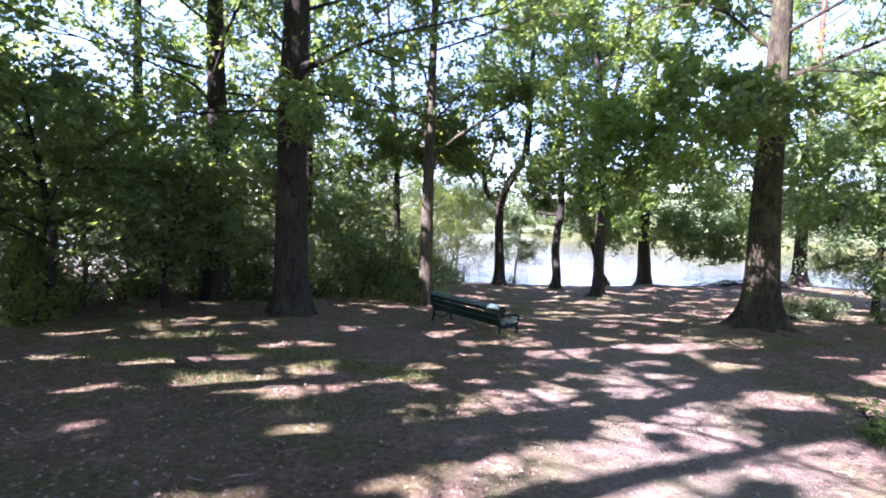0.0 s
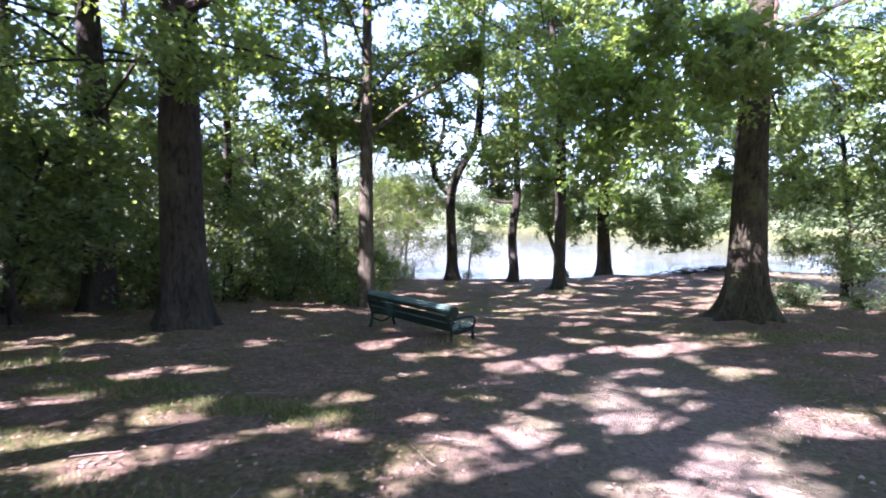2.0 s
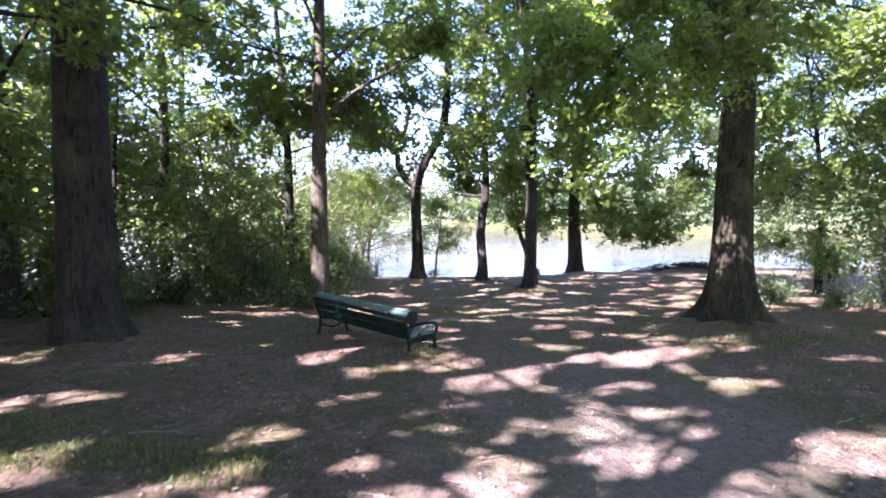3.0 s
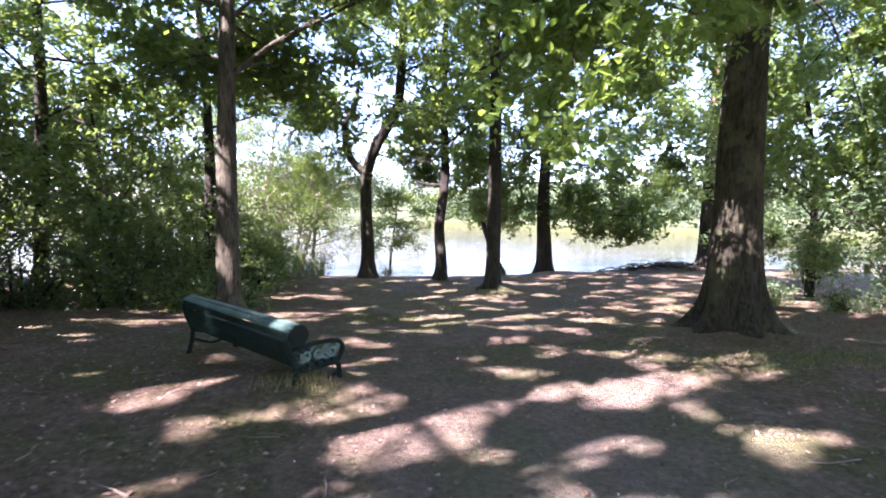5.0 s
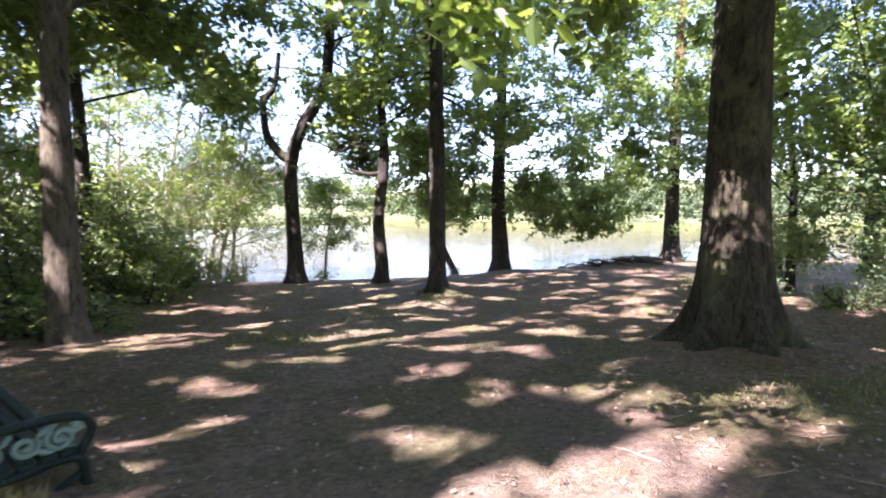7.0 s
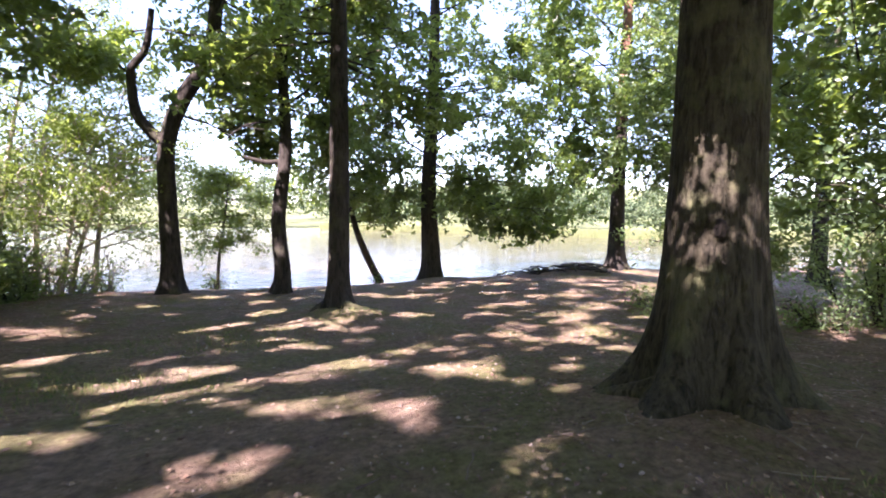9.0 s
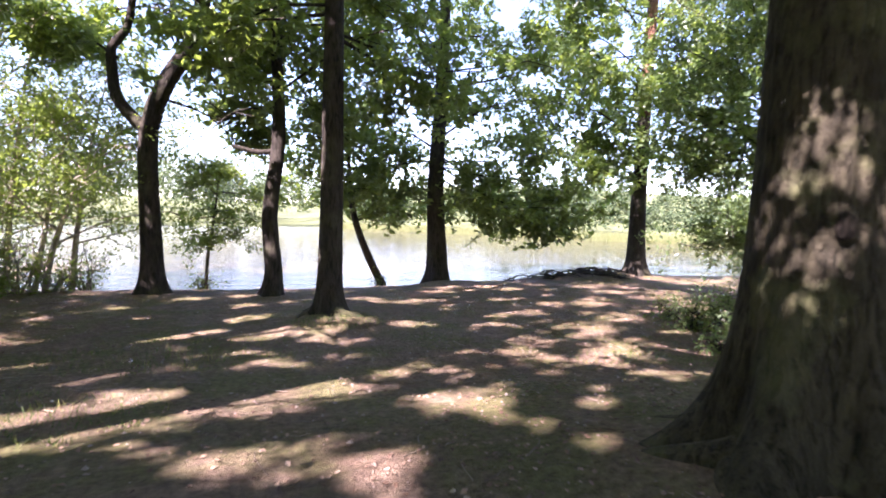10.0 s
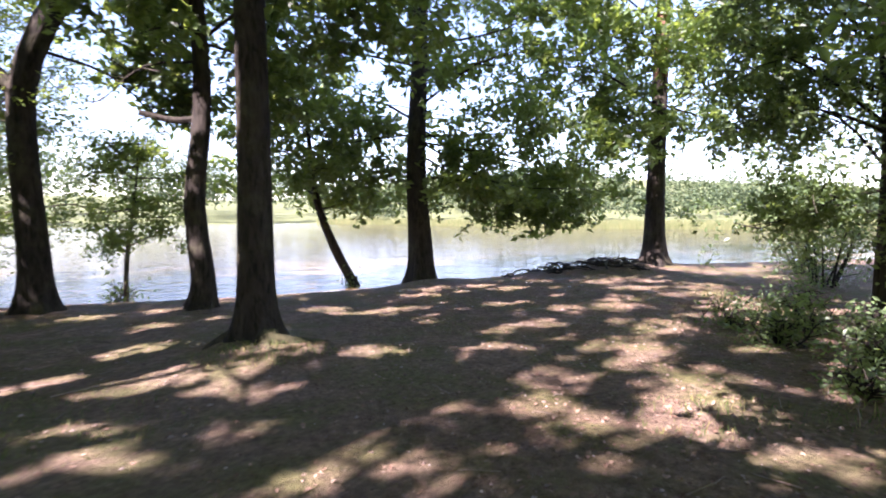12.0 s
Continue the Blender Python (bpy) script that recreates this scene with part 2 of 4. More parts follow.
def land(x, y):
    x, y = np.asarray(x, float), np.asarray(y, float)
    shift = np.interp(x, [-30, 7, 9, 12.7, 16.4, 25, 60], [0, 0, 0.6, 1.5, 2.2, 1.6, 0])
    v = y - shift * smooth(16, 20.5, y)
    z = np.interp(v, [-60, -10, -1, 5, 8.5, 9.4, 10.8, 12.0, 12.8, 14.7, 17, 19.6, 20.6, 21.1, 22.2, 26, 60],
                  [2.0, 1.5, 1.06, 0.59, 0.47, 0.40, 0.33, 0.23, 0.16, 0.06, 0.04, 0.0, -0.04, -0.22, -0.45, -0.7, -1.0])
    z = z + 0.03 * np.clip(3 - x, 0, 9) * (1 - smooth(12, 19, y))
    z = z + 0.10 * np.exp(-((x - 1.35) / 0.7) ** 2 - ((y - 8.75) / 0.6) ** 2)
    z = z + 0.16 * np.exp(-((x - 13.3) / 1.5) ** 2 - ((y - 21.7) / 0.7) ** 2)
    z = z + 0.16 * np.exp(-((x - 15.44) / 1.6) ** 2 - ((y - 22.0) / 1.2) ** 2)
    for cx, cy, h, s in ((7.12, 10.33, 0.16, 1.0), (5.43, 16.5, 0.10, 0.8), (2.36, 19.6, 0.05, 0.6), (8.95, 21.8, 0.14, 0.8), (-2.59, 9.16, 0.08, 0.9)):
        z = z + h * np.exp(-((x - cx) ** 2 + (y - cy) ** 2) / s ** 2)
    near = 1 - smooth(23, 30, y)
    z = z + near * (0.035 * waves(x, y, 1.1, 3) + 0.016 * waves(x, y, 4.5, 4) + 0.007 * waves(x, y, 14, 5))
    far = np.interp(x, [-150, -40, 10, 25, 40, 60, 120], [44, 50, 100, 84, 62, 50, 40])
    d = y - far
    rise = np.interp(d, [-8, -1, 0.5, 12, 60, 120, 400], [0, 0.5, 0.95, 1.2, 3.5, 7.5, 8]) + smooth(30, 120, d) * 8 * smooth(0, 70, x)
    return np.where(d > -8, z + rise, z)


def build(name, verts, faces, mat, parent=None, label="", smooth_on=False, quads=True):
    me = bpy.data.meshes.new(name)
    verts = np.ascontiguousarray(verts, np.float32)
    faces = np.ascontiguousarray(faces, np.int32)
    k = faces.shape[1]
    me.vertices.add(len(verts))
    me.vertices.foreach_set("co", verts.ravel())
    me.loops.add(faces.size)
    me.loops.foreach_set("vertex_index", faces.ravel())
    me.polygons.add(len(faces))
    me.polygons.foreach_set("loop_start", np.arange(0, faces.size, k, dtype=np.int32))
    me.polygons.foreach_set("use_smooth", np.full(len(faces), smooth_on))
    me.update(calc_edges=True)
    me.materials.append(mat)
    ob = new(name, me)
    if parent:
        ob.parent = parent
    if label:
        tagged(ob, label)
    return ob


def part(name, bm, mat, parent, label=""):
    me = bpy.data.meshes.new(name)
    bm.to_mesh(me)
    bm.free()
    me.materials.append(mat)
    ob = new(name, me)
    ob.parent = parent
    if label:
        tagged(ob, label)
    return ob


def grid_sheet(name, xs, ys, height, mat):
    X, Y = np.meshgrid(xs, ys)
    v = np.stack([X, Y, height(X, Y)], -1).reshape(-1, 3)
    nx, ny = len(xs), len(ys)
    i = (np.arange(ny - 1)[:, None] * nx + np.arange(nx - 1)[None]).ravel()
    return build(name, v, np.stack([i, i + 1, i + nx + 1, i + nx], 1), mat, smooth_on=True)


far_steps = np.array([3, 8, 16, 30, 50, 80, 130, 220, 400, 800, 1600])
xs = np.concatenate([-15 - far_steps[::-1], np.arange(-15, 22, 0.11), 22 + np.array([2, 5, 9, 14, 20, 28, 36, 46, 60, 80, 110, 160, 300, 700, 1600])])
ys = np.concatenate([-6 - far_steps[::-1], np.arange(-6, 25, 0.11), 25 + np.concatenate([np.arange(2, 100, 3.0), [110, 130, 160, 200, 300, 500, 900, 1700]])])
tagged(grid_sheet("ground", xs, ys, land, GROUND), "bare trodden brown woodland earth with leaf litter sloping to the lake", "ground", kind="structure")
tagged(grid_sheet("water", np.linspace(-220, 260, 25), np.linspace(19.5, 140, 13), lambda X, Y: X * 0 + WATER_Z, WATER),
       "calm pale lake water reflecting a bright sky", "lake", kind="structure")


# ---- leaves and wood ----
def unit(v):
    return v / np.maximum(np.linalg.norm(v, axis=-1, keepdims=True), 1e-9)


def leaf_cloud(P, size, g, fine=True, flat=0.75, shape=0.55):
    """Verts and quads of one leaf at each point."""
    n = len(P)
    nor = unit(g.normal(0, 0.6, (n, 3)) + np.array([0, 0, flat]))
    d = unit(np.cross(nor, g.normal(0, 1, (n, 3))))
    d[:, 2] -= 0.25
    d = unit(d)
    s = np.cross(nor, d)
    L = (size * g.uniform(0.65, 1.3, n))[:, None]
    w = L * shape * 0.5
    up = nor * L * 0.12
    if fine:
        V = np.stack([P, P + d * L * 0.35 + s * w + up, P + d * L * 0.78 + s * w * 0.75 + up * 0.6, P + d * L,
                      P + d * L * 0.78 - s * w * 0.75 + up * 0.6, P + d * L * 0.35 - s * w + up], 1).reshape(-1, 3)
        i = np.arange(n)[:, None] * 6
        F = np.concatenate([i + np.array([[0, 1, 2, 3]]), i + np.array([[0, 3, 4, 5]])])
    else:
        V = np.stack([P, P + d * L * 0.55 + s * w + up, P + d * L, P + d * L * 0.55 - s * w + up], 1).reshape(-1, 3)
        F = np.arange(n)[:, None] * 4 + np.array([[0, 1, 2, 3]])
    return V, F


def tube(path, radii, segs=8, knobby=None):
    path, radii = np.asarray(path, float), np.asarray(radii, float)
    t = unit(np.gradient(path, axis=0))
    ref = np.where(np.abs(t[:, 2:]) > 0.9, np.array([[1.0, 0, 0]]), np.array([[0, 0, 1.0]]))
    a = unit(np.cross(ref, t))
    for i in range(1, len(a)):
        a[i] = unit(a[i - 1] - t[i] * np.dot(a[i - 1], t[i]))
    b = np.cross(t, a)
    th = np.linspace(0, 2 * np.pi, segs, endpoint=False)
    R = radii[:, None] * (np.ones((len(path), segs)) if knobby is None else knobby(np.arange(len(path))[:, None], th[None]))
    V = path[:, None] + R[..., None] * (a[:, None] * np.cos(th)[None, :, None] + b[:, None] * np.sin(th)[None, :, None])
    i, j = np.meshgrid(np.arange(len(path) - 1), np.arange(segs), indexing="ij")
    j2 = (j + 1) % segs
    F = np.stack([i * segs + j, i * segs + j2, (i + 1) * segs + j2, (i + 1) * segs + j], -1).reshape(-1, 4)
    return V.reshape(-1, 3), F


def joined(pieces):
    V, F, o = [], [], 0
    for v, f in pieces:
        V.append(v)
        F.append(f + o)
        o += len(v)
    return np.concatenate(V), np.concatenate(F)


def curve(points, n):
    """A smooth line of n points through a few given ones."""
    p = np.asarray(points, float)
    u = np.linspace(0, len(p) - 1, n)
    i = np.clip(u.astype(int), 0, len(p) - 2)
    f = (u - i)[:, None]
    q = np.vstack([2 * p[0] - p[1], p, 2 * p[-1] - p[-2]])
    a, b, c, d = q[i], q[i + 1], q[i + 2], q[i + 3]
    return 0.5 * (2 * b + (c - a) * f + (2 * a - 5 * b + 4 * c - d) * f ** 2 + (3 * b - a - 3 * c + d) * f ** 3)


def bough(a, b, g, thick=0.06, sag=0.0, subs=7, twigs=6, leaves=22, spread=0.4, twig=0.55):
    """A branch from a to b: its wood, and the places of its leaves."""
    a, b = np.asarray(a, float), np.asarray(b, float)
    n, L = 7, np.linalg.norm(b - a)
    mid = (a + b) / 2 + g.normal(0, 0.06 * L, 3) + np.array([0, 0, sag * L])
    p = curve([a, mid, b], n)
    wood = [tube(p, np.linspace(thick, thick * 0.25, n), 5)]
    P = []
    for u in np.linspace(0.28, 1.0, subs):
        k = u * (n - 1)
        i = min(int(k), n - 2)
        s = p[i] + (p[i + 1] - p[i]) * (k - i)
        d = unit(unit(b - a) * 0.6 + g.normal(0, 0.65, 3) * np.array([1, 1, 0.6]))
        l = L * spread * g.uniform(0.6, 1.1) * (1.15 - 0.5 * u)
        e = s + d * l
        sp = curve([s, (s + e) / 2 + g.normal(0, 0.05 * l, 3), e], 4)
        wood.append(tube(sp, np.linspace(thick * 0.4, 0.006, 4), 3))
        for w in range(twigs):
            f = g.uniform(0.2, 1.05)
            o = s + (e - s) * f
            td = unit(d * 0.5 + g.normal(0, 0.7, 3) * np.array([1, 1, 0.55]))
            tl = twig * g.uniform(0.6, 1.3)
            m = max(1, round(leaves * g.uniform(0.7, 1.3) / 7))
            nodes = o + td * (tl * g.uniform(0.1, 1, (m, 1)) ** 0.7) + g.normal(0, 0.06, (m, 3)) * twig * 2
            P.append(np.repeat(nodes, 7, axis=0) + g.normal(0, 0.055, (m * 7, 3)))
    return wood, np.concatenate(P)


# openings cut into the canopy to place sun patches: landing x, y and radius
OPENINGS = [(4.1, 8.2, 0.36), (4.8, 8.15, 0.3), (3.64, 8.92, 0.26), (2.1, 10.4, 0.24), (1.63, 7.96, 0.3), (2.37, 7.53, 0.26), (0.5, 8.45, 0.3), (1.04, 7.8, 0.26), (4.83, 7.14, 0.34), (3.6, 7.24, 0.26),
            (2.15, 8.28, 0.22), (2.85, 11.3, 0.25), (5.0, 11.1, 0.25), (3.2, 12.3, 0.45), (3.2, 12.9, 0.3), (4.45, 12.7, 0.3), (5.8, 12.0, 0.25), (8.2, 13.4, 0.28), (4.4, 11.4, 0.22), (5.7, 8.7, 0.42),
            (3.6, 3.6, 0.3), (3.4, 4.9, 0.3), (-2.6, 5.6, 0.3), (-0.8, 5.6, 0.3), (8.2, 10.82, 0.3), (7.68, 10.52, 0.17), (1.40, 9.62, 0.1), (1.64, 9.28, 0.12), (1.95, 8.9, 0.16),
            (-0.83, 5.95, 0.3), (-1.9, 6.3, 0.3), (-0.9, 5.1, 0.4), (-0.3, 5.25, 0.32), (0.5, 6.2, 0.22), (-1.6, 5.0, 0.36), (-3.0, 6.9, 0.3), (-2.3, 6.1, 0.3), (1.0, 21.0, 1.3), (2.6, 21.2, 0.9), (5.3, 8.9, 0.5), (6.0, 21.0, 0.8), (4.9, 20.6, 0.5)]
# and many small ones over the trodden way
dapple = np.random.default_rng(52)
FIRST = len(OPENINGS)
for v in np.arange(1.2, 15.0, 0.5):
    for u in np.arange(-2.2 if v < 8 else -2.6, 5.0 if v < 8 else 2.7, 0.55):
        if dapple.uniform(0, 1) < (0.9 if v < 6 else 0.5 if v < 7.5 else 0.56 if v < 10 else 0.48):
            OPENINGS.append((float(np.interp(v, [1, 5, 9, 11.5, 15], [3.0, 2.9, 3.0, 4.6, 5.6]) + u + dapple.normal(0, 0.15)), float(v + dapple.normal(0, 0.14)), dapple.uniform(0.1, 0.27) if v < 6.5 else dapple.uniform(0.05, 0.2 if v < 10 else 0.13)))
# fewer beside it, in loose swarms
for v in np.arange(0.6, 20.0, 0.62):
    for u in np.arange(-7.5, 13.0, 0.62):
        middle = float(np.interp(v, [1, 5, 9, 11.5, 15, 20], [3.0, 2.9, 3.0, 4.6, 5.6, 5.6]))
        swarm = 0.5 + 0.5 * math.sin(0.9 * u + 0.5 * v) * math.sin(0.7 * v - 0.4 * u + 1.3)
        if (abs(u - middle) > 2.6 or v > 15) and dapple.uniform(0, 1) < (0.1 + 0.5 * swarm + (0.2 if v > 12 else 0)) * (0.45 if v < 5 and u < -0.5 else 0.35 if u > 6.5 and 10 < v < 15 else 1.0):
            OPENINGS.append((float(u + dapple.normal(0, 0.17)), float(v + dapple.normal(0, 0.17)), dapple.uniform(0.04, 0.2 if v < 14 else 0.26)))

# the small ones that would light the great oak's bole are dropped
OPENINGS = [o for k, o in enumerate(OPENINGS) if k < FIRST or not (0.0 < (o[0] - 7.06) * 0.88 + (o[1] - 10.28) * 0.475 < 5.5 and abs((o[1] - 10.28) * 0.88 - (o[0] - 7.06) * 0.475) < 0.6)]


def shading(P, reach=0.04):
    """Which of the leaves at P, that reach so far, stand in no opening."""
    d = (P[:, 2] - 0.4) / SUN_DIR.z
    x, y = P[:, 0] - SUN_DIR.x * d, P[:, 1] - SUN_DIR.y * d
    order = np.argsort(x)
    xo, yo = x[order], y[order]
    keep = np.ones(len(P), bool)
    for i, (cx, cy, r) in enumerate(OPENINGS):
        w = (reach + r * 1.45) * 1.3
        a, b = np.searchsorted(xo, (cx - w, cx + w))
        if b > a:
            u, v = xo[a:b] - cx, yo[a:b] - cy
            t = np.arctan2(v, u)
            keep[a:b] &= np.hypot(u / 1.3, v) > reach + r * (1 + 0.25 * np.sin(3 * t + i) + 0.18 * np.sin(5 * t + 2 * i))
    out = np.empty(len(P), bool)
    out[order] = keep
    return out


def trunk_shape(g, flare, lobes, rough):
    ph = g.uniform(0, 6.28, 6)
    def knob(z, r0):
        def f(i, th):
            zz = z[i]
            lob = 0.5 + 0.5 * np.cos(lobes * th + ph[0] + 0.6 * np.cos(th + ph[4]))
            root = flare * np.exp(-np.maximum(zz, 0) / (1.25 * r0)) * (0.35 + 0.9 * lob)
            soft = 0.05 * np.cos(2 * th + ph[1] + zz * 0.6) + 0.035 * np.cos(3 * th + ph[2] - zz)
            cord = rough * (np.cos(17 * th + 2.0 * np.sin(zz * 1.3 + ph[3])) * 0.5 + np.cos(29 * th - 1.5 * np.sin(zz * 2.1)) * 0.4 + np.cos(7 * th + zz * 3) * 0.4)
            return 1 + root + soft + cord
        return f
    return knob


def tree(name, x, y, height, r, label, path=None, bark=OAK_BARK, leaf=OAK_LEAF, crown=(4.0, 3.5), limbs=18, seed=1, leaves=22, size=0.12,
         flare=0.9, lobes=5, rough=0.02, segs=28, fine=False, extra=(), stubs=(), twig=0.6, subs=7, group="woodland trees", lift=0.15, boles=(), sun_boughs=(), thin=0.5, top_of_view=6.5, broad=0.0, bark_high=None, sunny=False):
    """path: bends of the trunk as (dx, dy, z) above its foot. crown: lowest limb and reach. extra: boughs (start, end) and
    stubs (start, end, thickness), from the foot too."""
    g = np.random.default_rng(seed)
    z0 = float(land(x, y)) - 0.12
    root = tagged(new(name), label, "tree", group)
    root.location = (x, y, z0)
    pts = [(0, 0, 0)] + list(path or [(g.normal(0, 0.08), g.normal(0, 0.08), height * 0.4)]) + ([(g.normal(0, 0.3), g.normal(0, 0.3), height)] if not path else [])
    n = 70 if segs > 40 else 36
    c = curve(pts, 200)
    zi = np.concatenate([np.linspace(0, 1.2, n // 3, endpoint=False), np.linspace(1.2, c[-1, 2], n - n // 3)])
    p = np.stack([np.interp(zi, c[:, 2], c[:, k]) for k in range(3)], 1)
    rad = r * (1 - 0.82 * np.clip((zi - 1.0) / (height - 1.0), 0, 1)) * (1 + 0.16 * np.exp(-zi / 0.6))
    V, F = tube(p, rad, segs, trunk_shape(g, flare, lobes, rough)(zi, r))
    if bark_high:
        cut = int(np.searchsorted(zi, bark_high[0])) * segs
        build("trunk", V[:cut + segs], F[:cut], bark, root, smooth_on=True)
        build("upper_trunk", V[cut:], F[cut:] - cut, bark_high[1], root, "reddish flaking upper bark", smooth_on=True)
    else:
        build("trunk", V, F, bark, root, smooth_on=True)
    for a, b, th in stubs:
        q = curve([a, (np.array(a) + np.array(b)) / 2 + g.normal(0, 0.05, 3), b], 6)
        v, f = tube(q, np.linspace(th, th * 0.7, 6), 8)
        build("dead_stub", v, f, bark, root, "broken dead branch stub")
    for q, th in boles:
        q = curve(q, 16)
        v, f = tube(q, np.linspace(th, th * 0.45, 16), 12)
        build("limb", v, f, bark, root, smooth_on=True)
    wood, P, high = [], [], []
    low, reach = crown
    for i in range(limbs):
        h = low + (height * 0.97 - low) * (i + g.uniform(0, 0.8)) / limbs
        a = i * 2.4 + g.uniform(-0.5, 0.5)
        k = reach * (1.0 - 0.55 * ((h - low) / (height - low)) ** 1.6) * g.uniform(0.7, 1.1)
        s = np.array([np.interp(h, p[:, 2], p[:, 0]), np.interp(h, p[:, 2], p[:, 1]), h])
        e = s + np.array([np.cos(a) * k, np.sin(a) * k, k * (lift + g.uniform(-0.1, 0.35))])
        w, q = bough(s, e, g, 0.015 + 0.006 * k, g.uniform(-0.02, 0.12), subs, 7, leaves if h < top_of_view else leaves * thin, 0.45, twig)
        wood += w
        (P if h < top_of_view else high).append(q)
    for a, b in extra:
        w, q = bough(a, b, g, 0.028, g.uniform(0.0, 0.16), subs, 8, leaves * 1.3, 0.38, twig)
        wood += w
        P.append(q)
    at = np.array([x, y, z0])
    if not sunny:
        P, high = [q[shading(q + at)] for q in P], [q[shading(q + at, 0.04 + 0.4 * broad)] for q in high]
    if wood:
        v, f = joined(wood)
        tagged(build("branchwood", v, f, bark, root), kind="stuff")
        v, f = leaf_cloud(np.concatenate(P if broad else P + high), size, g, fine)
        build("crown", v, f, leaf, root)
        if broad and high:
            v, f = leaf_cloud(np.concatenate(high), broad, g, True, shape=0.8)
            build("high_crown", v, f, leaf, root)
    if sun_boughs:
        made = [bough(a, b, g, 0.012, 0.1, 8, 6, 26, 0.42, 0.45) for a, b in sun_boughs]
        v, f = joined([w for m in made for w in m[0]])
        tagged(build("twig", v, f, bark, root), kind="stuff")
        v, f = leaf_cloud(np.concatenate([m[1] for m in made]), 0.095, g, True)
        build("spray", v, f, SUN_TINTED_LEAF, root, "oak leaves coloured bright yellow-green as if in sun")
    return root


def roots(owner, r, spots, mat, g):
    """Surface roots round a foot: (angle, length, thickness)."""
    x0, y0, z0 = owner.location
    for a, L, th in spots:
        u = np.linspace(0, 1, 14)
        bend = 0.25 * np.sin(u * 3 + a * 3) * L
        px = np.cos(a) * (r * 0.6 + u * L) - np.sin(a) * bend
        py = np.sin(a) * (r * 0.6 + u * L) + np.cos(a) * bend
        pz = land(px + x0, py + y0) - z0 - th * (0.2 + 0.9 * u ** 2) + 0.06 * np.exp(-u * 5)
        v, f = tube(np.stack([px, py, pz], 1), th * (1 - 0.65 * u) + 0.004, 9)
        build("root", v, f, mat, owner, smooth_on=True)


def shrub(name, x, y, w, h, n, label, leaf=SHRUB_LEAF, size=0.07, seed=1, stems=7, group="undergrowth", bark=DARK_BARK, lean=(0, 0), bare=0.15, fine=False):
    g = np.random.default_rng(seed)
    root = tagged(new(name), label, "shrub", group)
    z0 = float(land(x, y)) - 0.05
    root.location = (x, y, z0)
    P, wood = [], []
    for s in range(stems):
        a = g.uniform(0, 6.28)
        k = w * np.sqrt(g.uniform(0.02, 1))
        top = np.array([np.cos(a) * k + lean[0], np.sin(a) * k + lean[1], h * g.uniform(0.6, 1.05) * (1 - 0.35 * (k / w) ** 2)])
        foot = np.array([np.cos(a) * k * 0.25, np.sin(a) * k * 0.25, 0])
        c = curve([foot, foot + (top - foot) * 0.5 + g.normal(0, 0.12 * w, 3), top], 9)
        wood.append(tube(c, np.linspace(0.012 + 0.006 * h, 0.005, 9), 5))
        for t in range(9):
            u = g.uniform(bare, 1.0)
            o = c[min(int(u * 8), 7)]
            d = unit(g.normal(0, 1, 3) * np.array([1, 1, 0.5]) + np.array([0, 0, 0.25]))
            L = w * 0.55 * g.uniform(0.4, 1.1)
            e = o + d * L
            wood.append(tube(np.stack([o, (o + e) / 2 + g.normal(0, 0.03, 3), e]), [0.008, 0.006, 0.003], 3))
            m = max(4, int(n / stems / 9 * g.uniform(0.6, 1.4)))
            P.append(o + (e - o) * g.uniform(0.15, 1.05, (m, 1)) + g.normal(0, 0.10 + 0.03 * w, (m, 3)))
    v, f = joined(wood)
    build("stemwood", v, f, bark, root)
    P = np.concatenate(P)
    P[:, 2] = np.maximum(P[:, 2], 0.06)
    v, f = leaf_cloud(P, size, g, fine)
    build("foliage", v, f, leaf, root)
    return root


# ---- the trees that stand round the clearing ----
oak = tree("oak_tree", 7.12, 10.33, 15, 0.295, "massive old oak with ridged grey bark and spreading roots", path=[(0.0, 0, 3.0), (0.08, 0.05, 7), (0.2, 0.2, 15)],
           crown=(5.2, 5.0), limbs=24, seed=11, flare=1.15, lobes=6, rough=0.02, segs=120, leaves=24, fine=True, size=0.135, broad=0.17, thin=0.8,
           extra=[((0, 0, 4.9), (-2.8, -1.8, 4.7)), ((0, 0, 5.0), (4.0, 1.5, 3.0)), ((0, 0, 5.5), (4.5, -1.0, 3.4)),
                  ((0, 0, 4.6), (-2.2, 0.9, 3.3)), ((0, 0, 5.2), (3.4, 3.0, 3.2)), ((0, 0, 5.2), (-1.6, -2.2, 4.2))],
           sun_boughs=[((-2.4, -1.4, 4.5), (-3.7, -2.2, 2.5)), ((-2.6, -1.6, 4.4), (-3.4, -2.0, 2.9)), ((-2.6, -1.5, 4.6), (-3.9, -2.0, 3.1)), ((-2.4, -1.6, 4.7), (-3.5, -2.4, 3.3)), ((-2.2, -1.3, 4.8), (-3.7, -1.8, 3.7)), ((-0.8, -0.6, 4.9), (-1.3, -1.3, 3.7))])
roots(oak, 0.6, [(3.45, 0.55, 0.085), (2.75, 0.6, 0.11), (1.6, 0.8, 0.07), (5.7, 0.5, 0.08)], MOSSY_BARK, np.random.default_rng(5))
